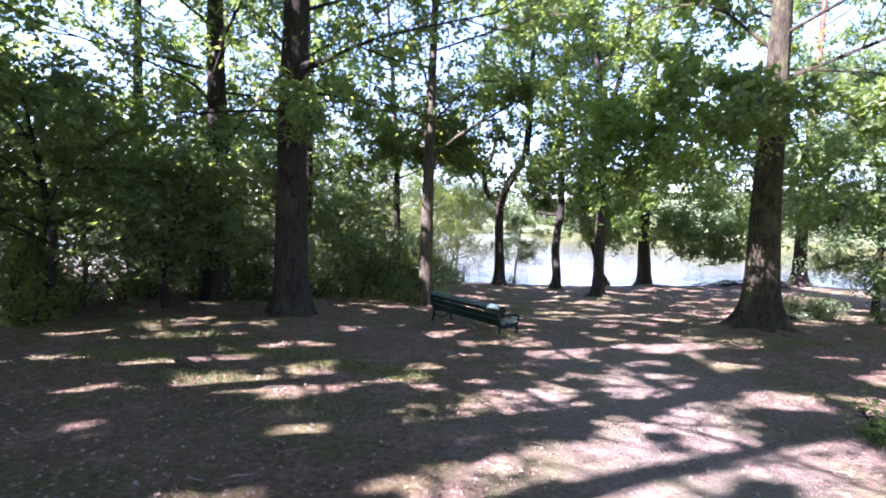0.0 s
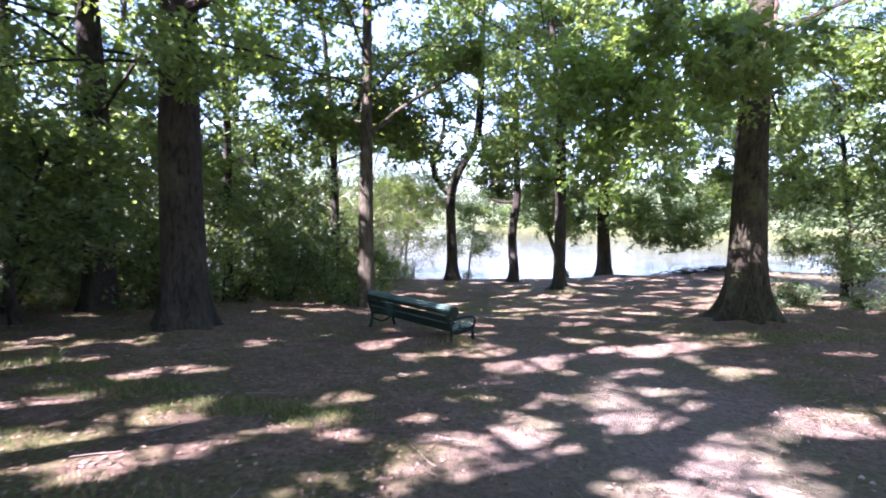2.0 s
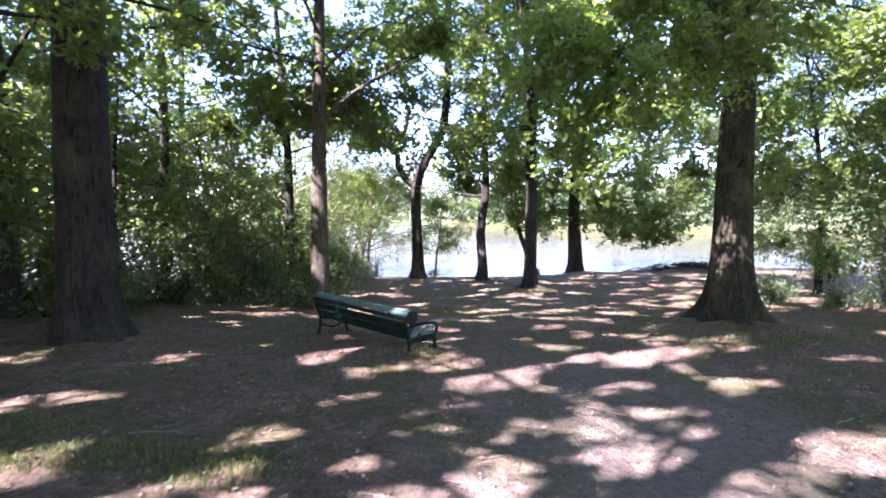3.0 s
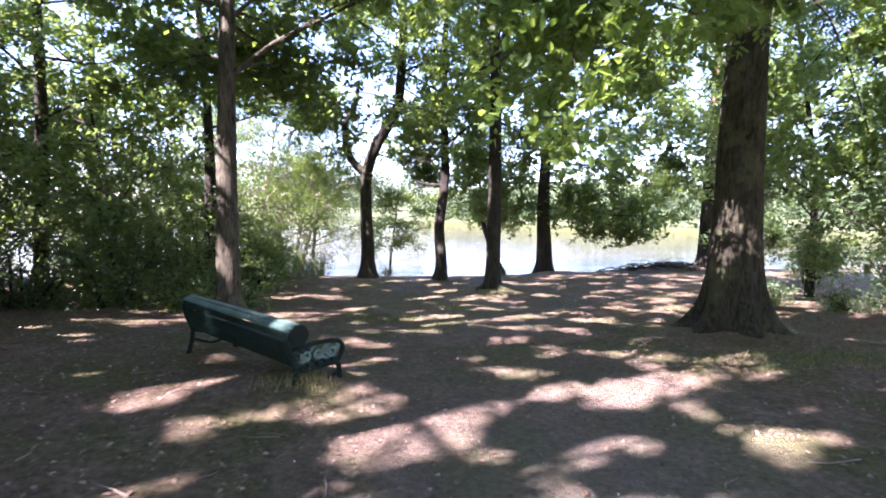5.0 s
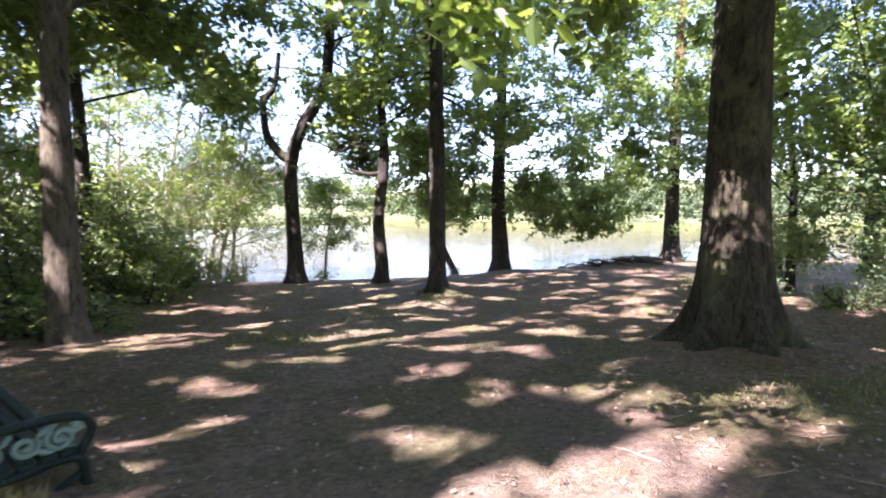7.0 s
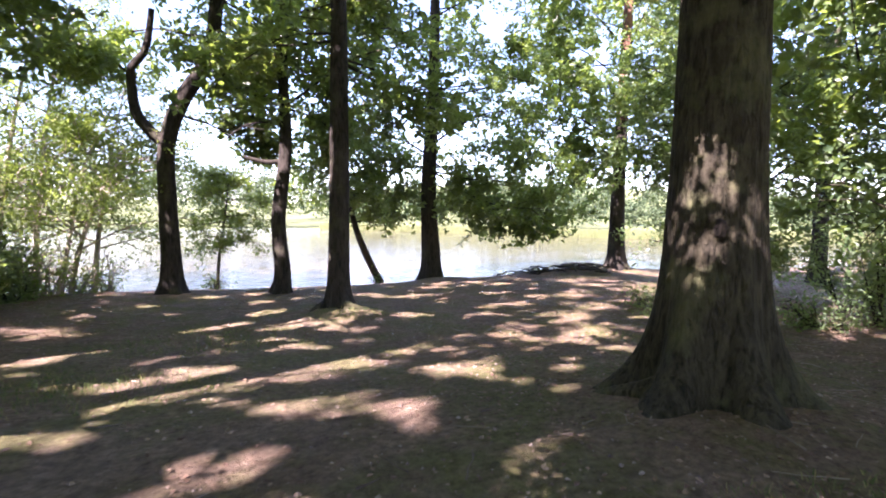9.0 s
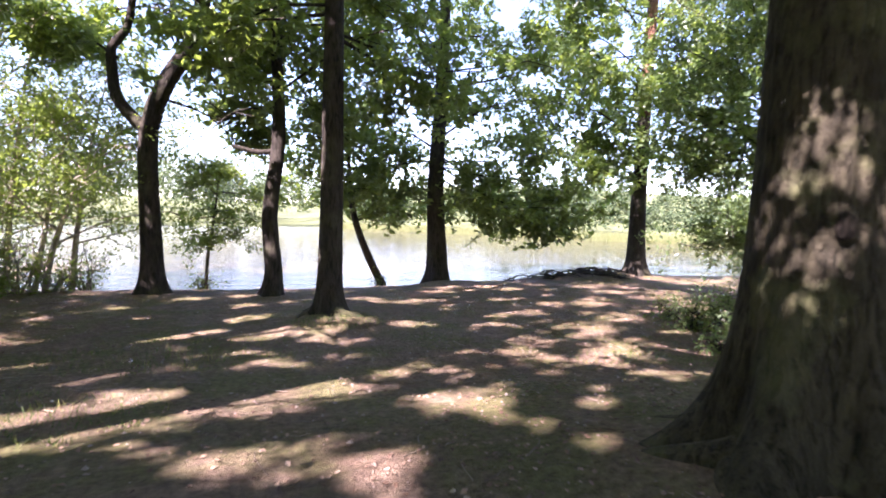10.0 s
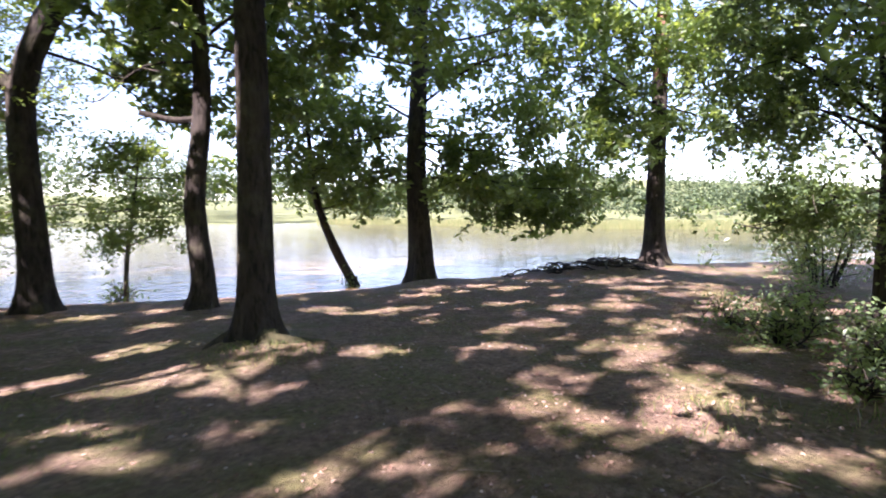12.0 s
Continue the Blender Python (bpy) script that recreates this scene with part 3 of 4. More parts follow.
# the healed branch scar on its bole
# the hollow is a dark knob, its shade put into the colour
for name, rr, out, mat, label in (("scar_rim", 0.085, 0.285, OAK_BARK, "swollen rim of a healed branch scar"), ("scar_dark_knob", 0.05, 0.33, KNOT_BARK, "dark knob for the shaded hollow of the branch scar")):
    bm = bmesh.new()
    bmesh.ops.create_icosphere(bm, subdivisions=3, radius=rr)
    for vert in bm.verts:
        vert.co *= 1 + 0.22 * noise.noise(vert.co * 26)
    a = radians(226)
    m = Matrix.Translation((math.cos(a) * out, math.sin(a) * out, 1.26)) @ Matrix.Rotation(a, 4, "Z") @ Matrix.Diagonal((0.6, 0.75, 1.25, 1))
    bmesh.ops.transform(bm, matrix=m, verts=bm.verts)
    part(name, bm, mat, oak, label)
tree("oak_tree", -2.59, 9.16, 15, 0.31, "tall dark oak with a broken stub high on its trunk", path=[(0.02, 0, 3), (0.06, 0.1, 7), (0.3, 0.2, 15)], bark=DARK_BARK,
     crown=(4.4, 4.6), limbs=24, seed=12, segs=40, flare=0.6, leaves=22, broad=0.25, thin=0.4, stubs=[((0.05, 0.05, 4.75), (0.62, -0.1, 4.9), 0.10)],
     extra=[((0, 0, 4.0), (-2.5, -1.5, 3.2)), ((0, 0, 4.4), (2.0, 1.5, 4.2)), ((0, 0, 3.9), (0.8, -1.5, 3.6))])
tree("oak_tree", -4.98, 11.11, 14, 0.26, "tall dark oak at the edge of the thicket", path=[(0.05, 0, 3), (-0.1, 0.1, 7), (0.1, 0.2, 14)], bark=DARK_BARK, crown=(3.4, 4.2), limbs=24, seed=13, flare=0.6, leaves=20, broad=0.25, thin=0.28)
# the paler bark colour stands for sun on this bole
tree("oak_tree", -0.14, 13.25, 14, 0.175, "slender oak with bark coloured lighter for its sunlit flank", path=[(-0.05, 0, 0.8), (-0.06, 0, 3), (-0.02, 0.1, 7), (0.1, 0.2, 14)], bark=PALE_BARK,
     crown=(4.8, 3.6), limbs=22, seed=14, flare=0.7, leaves=21, size=0.15, thin=0.7, boles=[([(0, 0, 4.1), (0.7, 0.1, 4.75), (1.5, 0.3, 5.3), (2.3, 0.4, 5.8)], 0.05)], extra=[((0.8, 0.1, 4.8), (2.3, 0.4, 5.8)), ((0, 0, 4.4), (-2.0, 1.2, 4.2)), ((0, 0, 4.2), (1.6, 1.6, 3.6)), ((0, 0, 5.0), (0.9, 2.6, 4.4)), ((0, 0, 5.2), (1.9, 2.0, 5.0)), ((0, 0, 5.5), (-0.6, 2.6, 4.9)), ((0, 0, 5.2), (-0.4, 3.6, 4.5)), ((0, 0, 5.4), (0.6, 3.8, 5.0)), ((0, 0, 5.0), (-1.4, 3.0, 4.3))])
tree("oak_tree", 2.36, 19.6, 13, 0.20, "dark waterside oak forked into two crooked limbs", path=[(0.0, 0, 0.9), (-0.05, 0, 2.2), (-0.03, 0, 3.35), (0.30, -0.05, 4.25), (0.78, -0.15, 5.05), (0.92, -0.2, 5.9), (1.0, -0.1, 8), (1.1, 0.2, 13)], bark=DARK_BARK,
     crown=(5.0, 3.4), limbs=20, seed=15, flare=0.9, leaves=21, size=0.165, thin=0.8, extra=[((0.9, 0.2, 6.0), (3.2, 0.4, 5.0)), ((0.5, 0.2, 5.0), (1.9, 1.0, 3.8)), ((0.6, 0.2, 5.2), (1.6, -1.6, 4.2)), ((0.1, 0, 3.9), (1.7, 0.5, 2.9)), ((-0.6, 0.2, 4.6), (-1.9, 0.6, 4.9))],
     boles=[([(0.0, 0, 3.2), (-0.35, 0.08, 3.5), (-0.63, 0.18, 3.9), (-0.70, 0.22, 4.4), (-0.70, 0.22, 4.8), (-0.42, 0.15, 5.2), (-0.3, 0.1, 6.0)], 0.13)])
tree("oak_tree", 4.56, 19.35, 13, 0.155, "slim waterside oak with a short dead side branch", path=[(0.05, 0, 0.6), (-0.03, 0, 1.8), (0.12, 0, 3.4), (0.05, 0.1, 6), (0.2, 0.2, 13)], bark=DARK_BARK,
     crown=(4.0, 3.0), limbs=22, seed=16, flare=0.9, leaves=14, size=0.165, thin=0.8, extra=[((0.1, 0, 3.9), (-1.3, 0.4, 3.3)), ((0.1, 0, 4.2), (1.6, 0.4, 3.4))], stubs=[((0.1, 0, 3.05), (-0.75, 0.1, 3.1), 0.06)])
t3 = tree("oak_tree", 5.43, 16.52, 15, 0.178, "straight dark oak with mossy spreading roots", path=[(0, 0, 3), (-0.05, 0.1, 6), (-0.5, 0.2, 9.5), (-0.7, 0.2, 15)], boles=[([(-0.05, 0.1, 5.8), (0.4, 0.1, 7.2), (0.75, 0.2, 9.5), (0.9, 0.2, 12)], 0.10)], bark=DARK_BARK, crown=(4.2, 3.6), limbs=22, seed=17, flare=0.95, rough=0.015, segs=40, leaves=20, size=0.15, thin=0.7, extra=[((0, 0, 4.4), (1.8, 0.5, 3.6)), ((0, 0, 4.8), (-1.8, 0.2, 4.0))])
roots(t3, 0.3, [(-0.5, 0.9, 0.085), (-1.6, 0.6, 0.075), (3.6, 0.6, 0.06), (2.0, 0.6, 0.05), (-1.0, 0.7, 0.05)], MOSSY_BARK, np.random.default_rng(6))
tree("oak_tree", 8.93, 21.7, 13, 0.26, "waterside oak with low leafy boughs hanging over the lake", path=[(-0.02, 0, 0.8), (-0.12, 0, 3), (0, 0.1, 6), (0.1, 0.2, 13)], bark=DARK_BARK, crown=(3.2, 3.6), limbs=22, seed=18, flare=0.7, leaves=19, size=0.17, twig=0.7, thin=0.7,
     extra=[((0, 0, 2.5), (2.2, 0.7, 1.9)), ((0, 0, 3.0), (3.0, 0.2, 2.2)), ((0, 0, 3.3), (5.4, 0.6, 2.7)), ((1.8, 0.2, 3.1), (4.4, 0.9, 2.1)), ((0, 0, 2.7), (-1.9, 0.5, 2.0)), ((0, 0, 3.3), (4.2, -0.6, 2.3)), ((0, 0, 3.5), (-2.8, 0.2, 3.0)), ((0, 0, 3.6), (1.6, -1.5, 3.0)), ((1.4, 0.2, 2.6), (3.2, 0.1, 1.6))])
tree("pine_tree", 15.55, 21.6, 16, 0.26, "tall straight tree with reddish upper bark on the bank", path=[(0, 0, 4), (0.2, 0.1, 8), (0.5, 0.2, 16)], bark=DARK_BARK, crown=(3.7, 3.8), limbs=24, seed=19, flare=0.8, leaves=22, size=0.17, twig=0.7, thin=0.9, bark_high=(4.6, PINE_BARK),
     extra=[((0, 0, 4.2), (-4.0, -0.6, 3.5)), ((0, 0, 4.6), (-3.2, 0.6, 4.2)), ((0, 0, 4.2), (-2.2, -1.0, 3.3)), ((0, 0, 4.4), (2.8, -0.8, 3.4)), ((0, 0, 5.5), (-3.4, -0.8, 6.0)), ((0, 0, 6.4), (-3.4, 0.5, 7.1)), ((0, 0, 7.5), (-2.8, -1.0, 8.2)), ((0, 0, 6.0), (2.8, -0.8, 6.2)), ((0, 0, 5.2), (-1.8, -1.8, 5.4))])
tree("young_oak", 7.6, 22.0, 5.2, 0.1, "thin young oak leaning over the water", path=[(-0.55, 0.1, 1.1), (-0.95, 0.1, 2.2), (-1.1, 0.1, 3.4), (-1.2, 0.1, 5.2)], bark=DARK_BARK, crown=(2.0, 1.8), limbs=12, seed=20, flare=0.3, segs=12, subs=6, size=0.15, leaves=14)
holly = tree("holly_tree", 13.5, 15.1, 8, 0.10, "dark glossy-leaved holly tree beside the path", bark=DARK_BARK, leaf=SHRUB_LEAF, crown=(1.9, 2.3), limbs=28, seed=21, flare=0.3, segs=14, size=0.088, leaves=30, lift=0.3, subs=7,
             extra=[((0, 0, 1.5), (-1.6, 0.6, 1.35)), ((0, 0, 1.9), (-1.5, 0.1, 1.9)), ((0, 0, 3.0), (-2.1, 0.6, 3.4)), ((0, 0, 3.6), (-2.4, 0.2, 4.6)), ((0, 0, 2.6), (-1.7, 0.9, 2.8)), ((0, 0, 1.3), (-0.9, -1.2, 1.2))])
for i, (x, y, h, lx, ly) in enumerate([(-1.0, 20.5, 6.5, 0.9, 0.2), (-0.4, 20.7, 6.0, 0.5, 0.3), (0.3, 20.5, 3.6, 1.2, 0.1), (-1.9, 20.2, 6.8, 0.1, 0.4), (0.6, 21.0, 5.0, 0.6, 0.4), (-2.6, 21.2, 7.2, 0.4, 0.3)]):
    tree("birch_tree", x, y, h, 0.055, "young slender birch with pale bark at the waterside", path=[(lx * 0.15, ly * 0.2, h * 0.3), (lx * 0.5, ly * 0.6, h * 0.65), (lx, ly, h)], bark=BIRCH_BARK, leaf=BIRCH_LEAF,
         crown=(1.0, 2.0), limbs=15, seed=60 + i, flare=0.2, segs=10, size=0.07, leaves=17, subs=6, group="waterside birches", lift=0.35, sunny=True)
tree("birch_tree", -0.02, 20.9, 4.2, 0.05, "thin birch bowed over in an arch at the waterside", path=[(0.2, -0.08, 1.2), (0.5, -0.2, 2.7), (0.75, -0.28, 3.4), (1.1, -0.4, 3.85), (1.6, -0.55, 4.2)], bark=BIRCH_BARK, leaf=BIRCH_LEAF,
     crown=(1.6, 1.1), limbs=9, seed=68, flare=0.2, segs=10, size=0.085, leaves=7, subs=4, group="waterside birches", lift=0.1, sunny=True)
tree("willow_sapling", 3.15, 21.1, 3.3, 0.04, "small willow sapling with drooping leaves at the water's edge", path=[(0.05, 0, 1.0), (0.2, 0.1, 2.2), (0.3, 0.1, 3.3)], bark=PALE_BARK, leaf=BIRCH_LEAF,
     crown=(1.2, 1.0), limbs=13, seed=66, flare=0.2, segs=10, size=0.085, leaves=13, subs=5, lift=-0.15, twig=0.3, sunny=True)

# the wood beside and behind; those out of view are added for shade
for i, (x, y, h, r, low, reach) in enumerate([(-7.6, 4.4, 14, 0.28, 4.5, 4.6), (-6.6, -1.6, 14, 0.3, 5, 4.8), (-11.5, 1.2, 15, 0.3, 5, 4.8), (-3.0, -6.4, 14, 0.3, 5, 4.6), (-10.4, 8.2, 14, 0.26, 3.2, 4.4),
                                              (5.0, -6.5, 14, 0.3, 5, 4.6), (-9.0, 14.4, 13, 0.22, 2.8, 4.0), (-1.55, 17.4, 12, 0.14, 3.8, 3.0), (-5.8, 21.0, 12, 0.16, 2.8, 3.4), (-4.2, 15.4, 12, 0.13, 3.4, 3.2),
                                              (-13.5, 11.5, 13, 0.25, 2.4, 4.2), (15.2, 10.6, 13, 0.25, 3.2, 4.2), (13.6, 4.0, 14, 0.28, 5.0, 4.4), (19.5, 17.6, 12, 0.2, 2.5, 3.8), (-8.4, 18.0, 12, 0.18, 2.4, 3.6), (-15.5, 5.0, 14, 0.25, 3, 4.5), (-14, -5.5, 14, 0.28, 4, 4.6),
                                              (11.2, 4.6, 13, 0.25, 2.6, 4.2), (9.8, -0.6, 13, 0.25, 3.0, 4.4), (13.4, 8.0, 12, 0.22, 2.4, 3.8), (6.8, 0.3, 13, 0.25, 5.6, 4.0)]):
    tree("oak_tree", x, y, h, r, "dark oak of the surrounding wood, some added unseen for shade", bark=DARK_BARK, crown=(low, reach), limbs=20, seed=40 + i, flare=0.5, leaves=15, size=0.165, segs=18, thin=0.62 if y < 6 and x < -5 else 0.3 if y < 10 else 0.65, broad=(0.33 if x < -5 else 0.27) if y < 10 else 0.0, subs=5 if y < 4 or x > 12 else 6)

# unseen tall oaks added over the way walked; high boughs break up the sun
for i, (x, y, h, r, low, reach) in enumerate([(-4.3, 1.3, 15, 0.3, 6.2, 5.4), (-2.2, -3.4, 15, 0.3, 6.2, 5.4), (2.6, -4.2, 15, 0.3, 6.4, 5.2), (-8.6, -4.6, 15, 0.3, 5.5, 5.0), (-0.6, -9.2, 15, 0.3, 6.0, 5.2), (-7.2, 1.6, 14, 0.26, 6.0, 4.8), (-5.4, -7.6, 15, 0.3, 6, 5), (-6.0, 3.6, 14, 0.28, 6.0, 5.0)]):
    tree("oak_tree", x, y, h, r, "unseen tall oak added to shade the path", bark=DARK_BARK, crown=(low, reach), limbs=26, seed=200 + i, flare=0.5, leaves=22, size=0.165, segs=18, thin=1.0, broad=0.24, subs=8)

# small trees that fill the thicket
for i, (x, y, h, reach) in enumerate([(-6.6, 8.2, 4.3, 1.9), (-8.4, 10.2, 5.0, 2.2), (-6.4, 13.0, 5.0, 2.2), (-4.3, 13.6, 4.7, 1.9), (-3.2, 16.4, 4.7, 2.0), (-11.0, 9.4, 5.4, 2.4), (-9.6, 6.4, 4.7, 2.2), (-7.6, 15.6, 5.4, 2.4), (-11.4, 15.4, 5.8, 2.6),
                                      (-5.6, 18.2, 5.0, 2.2), (-13.6, 13.8, 5.8, 2.6), (-2.8, 19.4, 4.3, 1.6), (-10.4, 19.2, 5.8, 2.6), (-12.6, 6.0, 5.0, 2.4), (-14.5, 17.5, 5.8, 2.8), (-5.2, 9.4, 3.0, 1.4), (13.0, 11.8, 6.2, 2.2), (15.4, 13.0, 7.0, 2.4), (11.6, 10.4, 5.4, 1.9)]):
    tree("young_tree", x, y, h, 0.07, "young shade-grown tree with dark leaves in the thicket", bark=DARK_BARK, leaf=SHRUB_LEAF, crown=(0.9, reach), limbs=18, seed=80 + i, flare=0.3, segs=10, leaves=11, size=0.13, lift=0.25, subs=6, group="thicket trees", thin=0.9)


# ---- undergrowth ----
g0 = np.random.default_rng(77)
THICKET = [(-7.6, 6.6, 1.3), (-8.6, 8.2, 2.4), (-6.9, 9.0, 1.6), (-6.6, 10.6, 2.4), (-5.9, 12.3, 2.6), (-4.2, 12.6, 1.7), (-3.6, 13.8, 2.5), (-2.4, 14.2, 1.5), (-2.7, 15.6, 2.8), (-1.3, 15.2, 1.6), (-1.4, 16.6, 2.6),
           (-0.4, 16.9, 1.5), (-0.9, 18.0, 1.9), (-0.3, 19.3, 0.9), (-1.6, 18.6, 2.4), (-3.6, 17.4, 2.6), (-5.4, 14.6, 3.0), (-7.8, 12.6, 3.0), (-9.6, 10.6, 2.8), (-10.2, 6.6, 2.4), (-6.9, 16.4, 2.8), (-3.0, 19.4, 2.2),
           (-9.4, 4.4, 1.6), (-11.6, 13.0, 3.0), (-4.9, 18.8, 2.6), (-9.4, 16.2, 2.8), (-0.9, 13.9, 0.8), (-3.9, 11.6, 0.9)]
for i, (x, y, h) in enumerate(THICKET):
    shrub("shrub", x, y, 0.75 + 0.22 * h, h * 1.15, int(1500 + 1300 * h), "dense dark green woodland shrub in the thicket", seed=100 + i, stems=8, size=0.085, bare=0.1)
for i, (x, y, w, h, n) in enumerate([(10.8, 14.6, 0.45, 0.5, 750), (10.5, 13.4, 0.45, 0.5, 700), (11.3, 13.9, 0.5, 0.6, 800), (11.9, 12.6, 0.5, 0.6, 900), (9.8, 13.1, 0.35, 0.35, 420), (11.2, 15.5, 0.4, 0.35, 450), (11.9, 14.9, 0.6, 0.55, 900), (16.2, 17.6, 1.0, 2.3, 2800),
                                     (13.0, 12.4, 1.0, 2.0, 3500), (15.6, 14.4, 1.1, 2.6, 3500), (18.0, 19.2, 1.1, 2.2, 2600), (10.8, 8.4, 0.8, 1.2, 2500), (12.2, 9.6, 1.0, 2.0, 3200)]):
    shrub("shrub", x, y, w, h, n, "leafy green shrub with bare twigs at the edge of the clearing", seed=150 + i, stems=8, size=0.065, bare=0.2)
shrub("shrub", 4.75, 4.35, 0.35, 0.4, 500, "small sunlit yellow-green bramble beside the path", leaf=SUN_TINTED_LEAF, seed=170, size=0.06, bare=0.05)
shrub("shrub", -6.1, 7.2, 0.7, 0.9, 1600, "low sunlit green bush at the edge of the thicket", leaf=BIRCH_LEAF, seed=171, size=0.07, bare=0.05)
shrub("shrub", -1.4, 19.0, 0.9, 0.75, 1500, "low dark green bush on the bank under the birches", seed=175, size=0.075, bare=0.05)
shrub("shrub", 3.05, 21.1, 0.35, 0.5, 500, "little leafy shrub at the water's edge", leaf=BIRCH_LEAF, seed=173, size=0.07, bare=0.05)

for i, (x, y, w, h, n) in enumerate([(-1.4, 20.0, 0.9, 2.4, 1500), (-0.5, 20.5, 0.7, 1.6, 900), (-2.3, 19.8, 0.9, 2.6, 1600), (0.3, 20.7, 0.5, 1.0, 600), (0.0, 20.2, 0.7, 1.8, 900), (0.9, 20.9, 0.5, 1.2, 500)]):
    shrub("shrub", x, y, w, h, n, "bright yellow-green waterside shrub under the birches", leaf=BIRCH_LEAF, seed=180 + i, size=0.08, bare=0.1, bark=BIRCH_BARK, stems=9)
shrub("sprig", 7.3, 21.95, 0.22, 0.75, 140, "small leafy sprigs growing at the foot of the leaning oak", seed=174, size=0.08, stems=3, bare=0.3)

# ---- bench ----
def strip(points, thick, length, x0):
    """A board whose cross-section follows the points (y, z), drawn out along x."""
    p = np.asarray(points, float)
    t = unit(np.gradient(p, axis=0))
    nrm = np.stack([-t[:, 1], t[:, 0]], 1) * thick / 2
    ring = np.concatenate([p + nrm, (p - nrm)[::-1]])
    bm = bmesh.new()
    a = [bm.verts.new((x0, y, z)) for y, z in ring]
    b = [bm.verts.new((x0 + length, y, z)) for y, z in ring]
    bm.faces.new(a[::-1])
    bm.faces.new(b)
    for i in range(len(ring)):
        j = (i + 1) % len(ring)
        bm.faces.new((a[i], a[j], b[j], b[i]))
    bmesh.ops.recalc_face_normals(bm, faces=bm.faces)
    sharp = [e for e in bm.edges if len(e.link_faces) == 2 and e.calc_face_angle() > 0.8]
    bmesh.ops.bevel(bm, geom=sharp, offset=0.005, segments=2, affect="EDGES")
    return bm


def bar(points, r, n=22, flat=1.0, x=0.0):
    q = curve([(x, y, z) for y, z in points], n)
    v, f = tube(q, np.full(n, r), 10)
    v[:, 0] = x + (v[:, 0] - x) * flat
    return v, f


def spiral(cy, cz, r, turns, start, sign=1):
    u = np.linspace(0, 1, 14)
    a = start + sign * u * turns * 2 * np.pi
    return [(cy + r * (1 - 0.8 * k) * np.cos(b), cz + r * (1 - 0.8 * k) * np.sin(b)) for k, b in zip(u, a)]


def bench():
    root = tagged(new("park_bench"), "low dark green park bench with rolled back and scrolled iron ends", "bench")
    LEN = 2.06
    # sun on the rolled top is put into its paler colour
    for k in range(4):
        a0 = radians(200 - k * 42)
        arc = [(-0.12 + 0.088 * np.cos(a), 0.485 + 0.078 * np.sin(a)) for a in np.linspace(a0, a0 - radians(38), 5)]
        part("back_slat", strip(arc, 0.022, LEN, 0), SHADED_GREEN if k == 0 else LIT_GREEN, root, "" if k == 0 else "rolled top slat in green paint made paler as if sunlit")
    for x in (0.0, LEN):
        bm = bmesh.new()
        bmesh.ops.create_cone(bm, cap_ends=True, segments=20, radius1=0.086, radius2=0.086, depth=0.024)
        bmesh.ops.transform(bm, matrix=Matrix.Translation((x, -0.12, 0.485)) @ Matrix.Rotation(radians(90), 4, "Y"), verts=bm.verts)
        part("roll_cap", bm, IRON, root, "dark iron disc closing the rolled top")
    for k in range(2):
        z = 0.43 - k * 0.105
        part("back_slat", strip([(-0.195 + 0.03 * k, z), (-0.18 + 0.03 * k, z - 0.085)], 0.026, LEN, 0), SHADED_GREEN, root)
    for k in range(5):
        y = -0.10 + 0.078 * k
        part("seat_slat", strip([(y, 0.205 + 0.004 * k), (y + 0.064, 0.205 + 0.004 * k)], 0.03, LEN, 0), SHADED_GREEN, root)
    for x in (0.03, LEN - 0.03):
        frame_ob = new("end_frame")
        frame_ob.parent = root
        pieces = [bar([(-0.20, -0.12), (-0.15, 0.02), (-0.13, 0.2), (-0.19, 0.36), (-0.205, 0.47), (-0.15, 0.54), (-0.06, 0.54)], 0.024, x=x),
                  bar([(0.36, -0.12), (0.31, 0.05), (0.27, 0.18), (0.0, 0.17), (-0.13, 0.2)], 0.024, x=x),
                  bar([(-0.19, 0.36), (0.0, 0.385), (0.18, 0.385), (0.30, 0.36), (0.34, 0.29), (0.29, 0.19)], 0.022, x=x),
                  bar([(-0.14, 0.1), (0.1, 0.02), (0.30, 0.1)], 0.016, x=x)]
        v, f = joined(pieces)
        build("casting", v, f, IRON, frame_ob, smooth_on=True)
        for cy, cz, r, s, sg in ((0.22, 0.29, 0.06, 2.2, 1), (0.09, 0.29, 0.05, 0.5, -1), (-0.03, 0.29, 0.05, 2.6, 1), (0.28, 0.32, 0.025, 0, 1)):
            v, f = bar(spiral(cy, cz, r, 1.5, s, sg), 0.013, 36, x=x)
            build("scroll", v, f, LIT_CASTING, frame_ob, "scroll coloured pale green as if lit", smooth_on=True)
        for cy, cz, ang, L in ((0.17, 0.34, 0.5, 0.10), (0.16, 0.24, -0.5, 0.09), (0.03, 0.34, 0.9, 0.07), (-0.08, 0.25, -0.4, 0.08), (0.25, 0.23, 0.2, 0.06)):
            bm = bmesh.new()
            bmesh.ops.create_uvsphere(bm, u_segments=10, v_segments=6, radius=0.5)
            m = Matrix.Translation((x, cy, cz)) @ Matrix.Rotation(ang, 4, "X") @ Matrix.Diagonal((0.03, L, L * 0.34, 1))
            bmesh.ops.transform(bm, matrix=m, verts=bm.verts)
            part("leaf_ornament", bm, LIT_CASTING, frame_ob, "cast leaf coloured pale green as if lit")
    return root


seat = bench()
axis = Vector((0.62, -0.785, 0)).normalized()
facing = Vector((0.785, 0.62, 0)).normalized()
turn = Matrix((axis, facing, (0, 0, 1))).transposed().to_4x4()
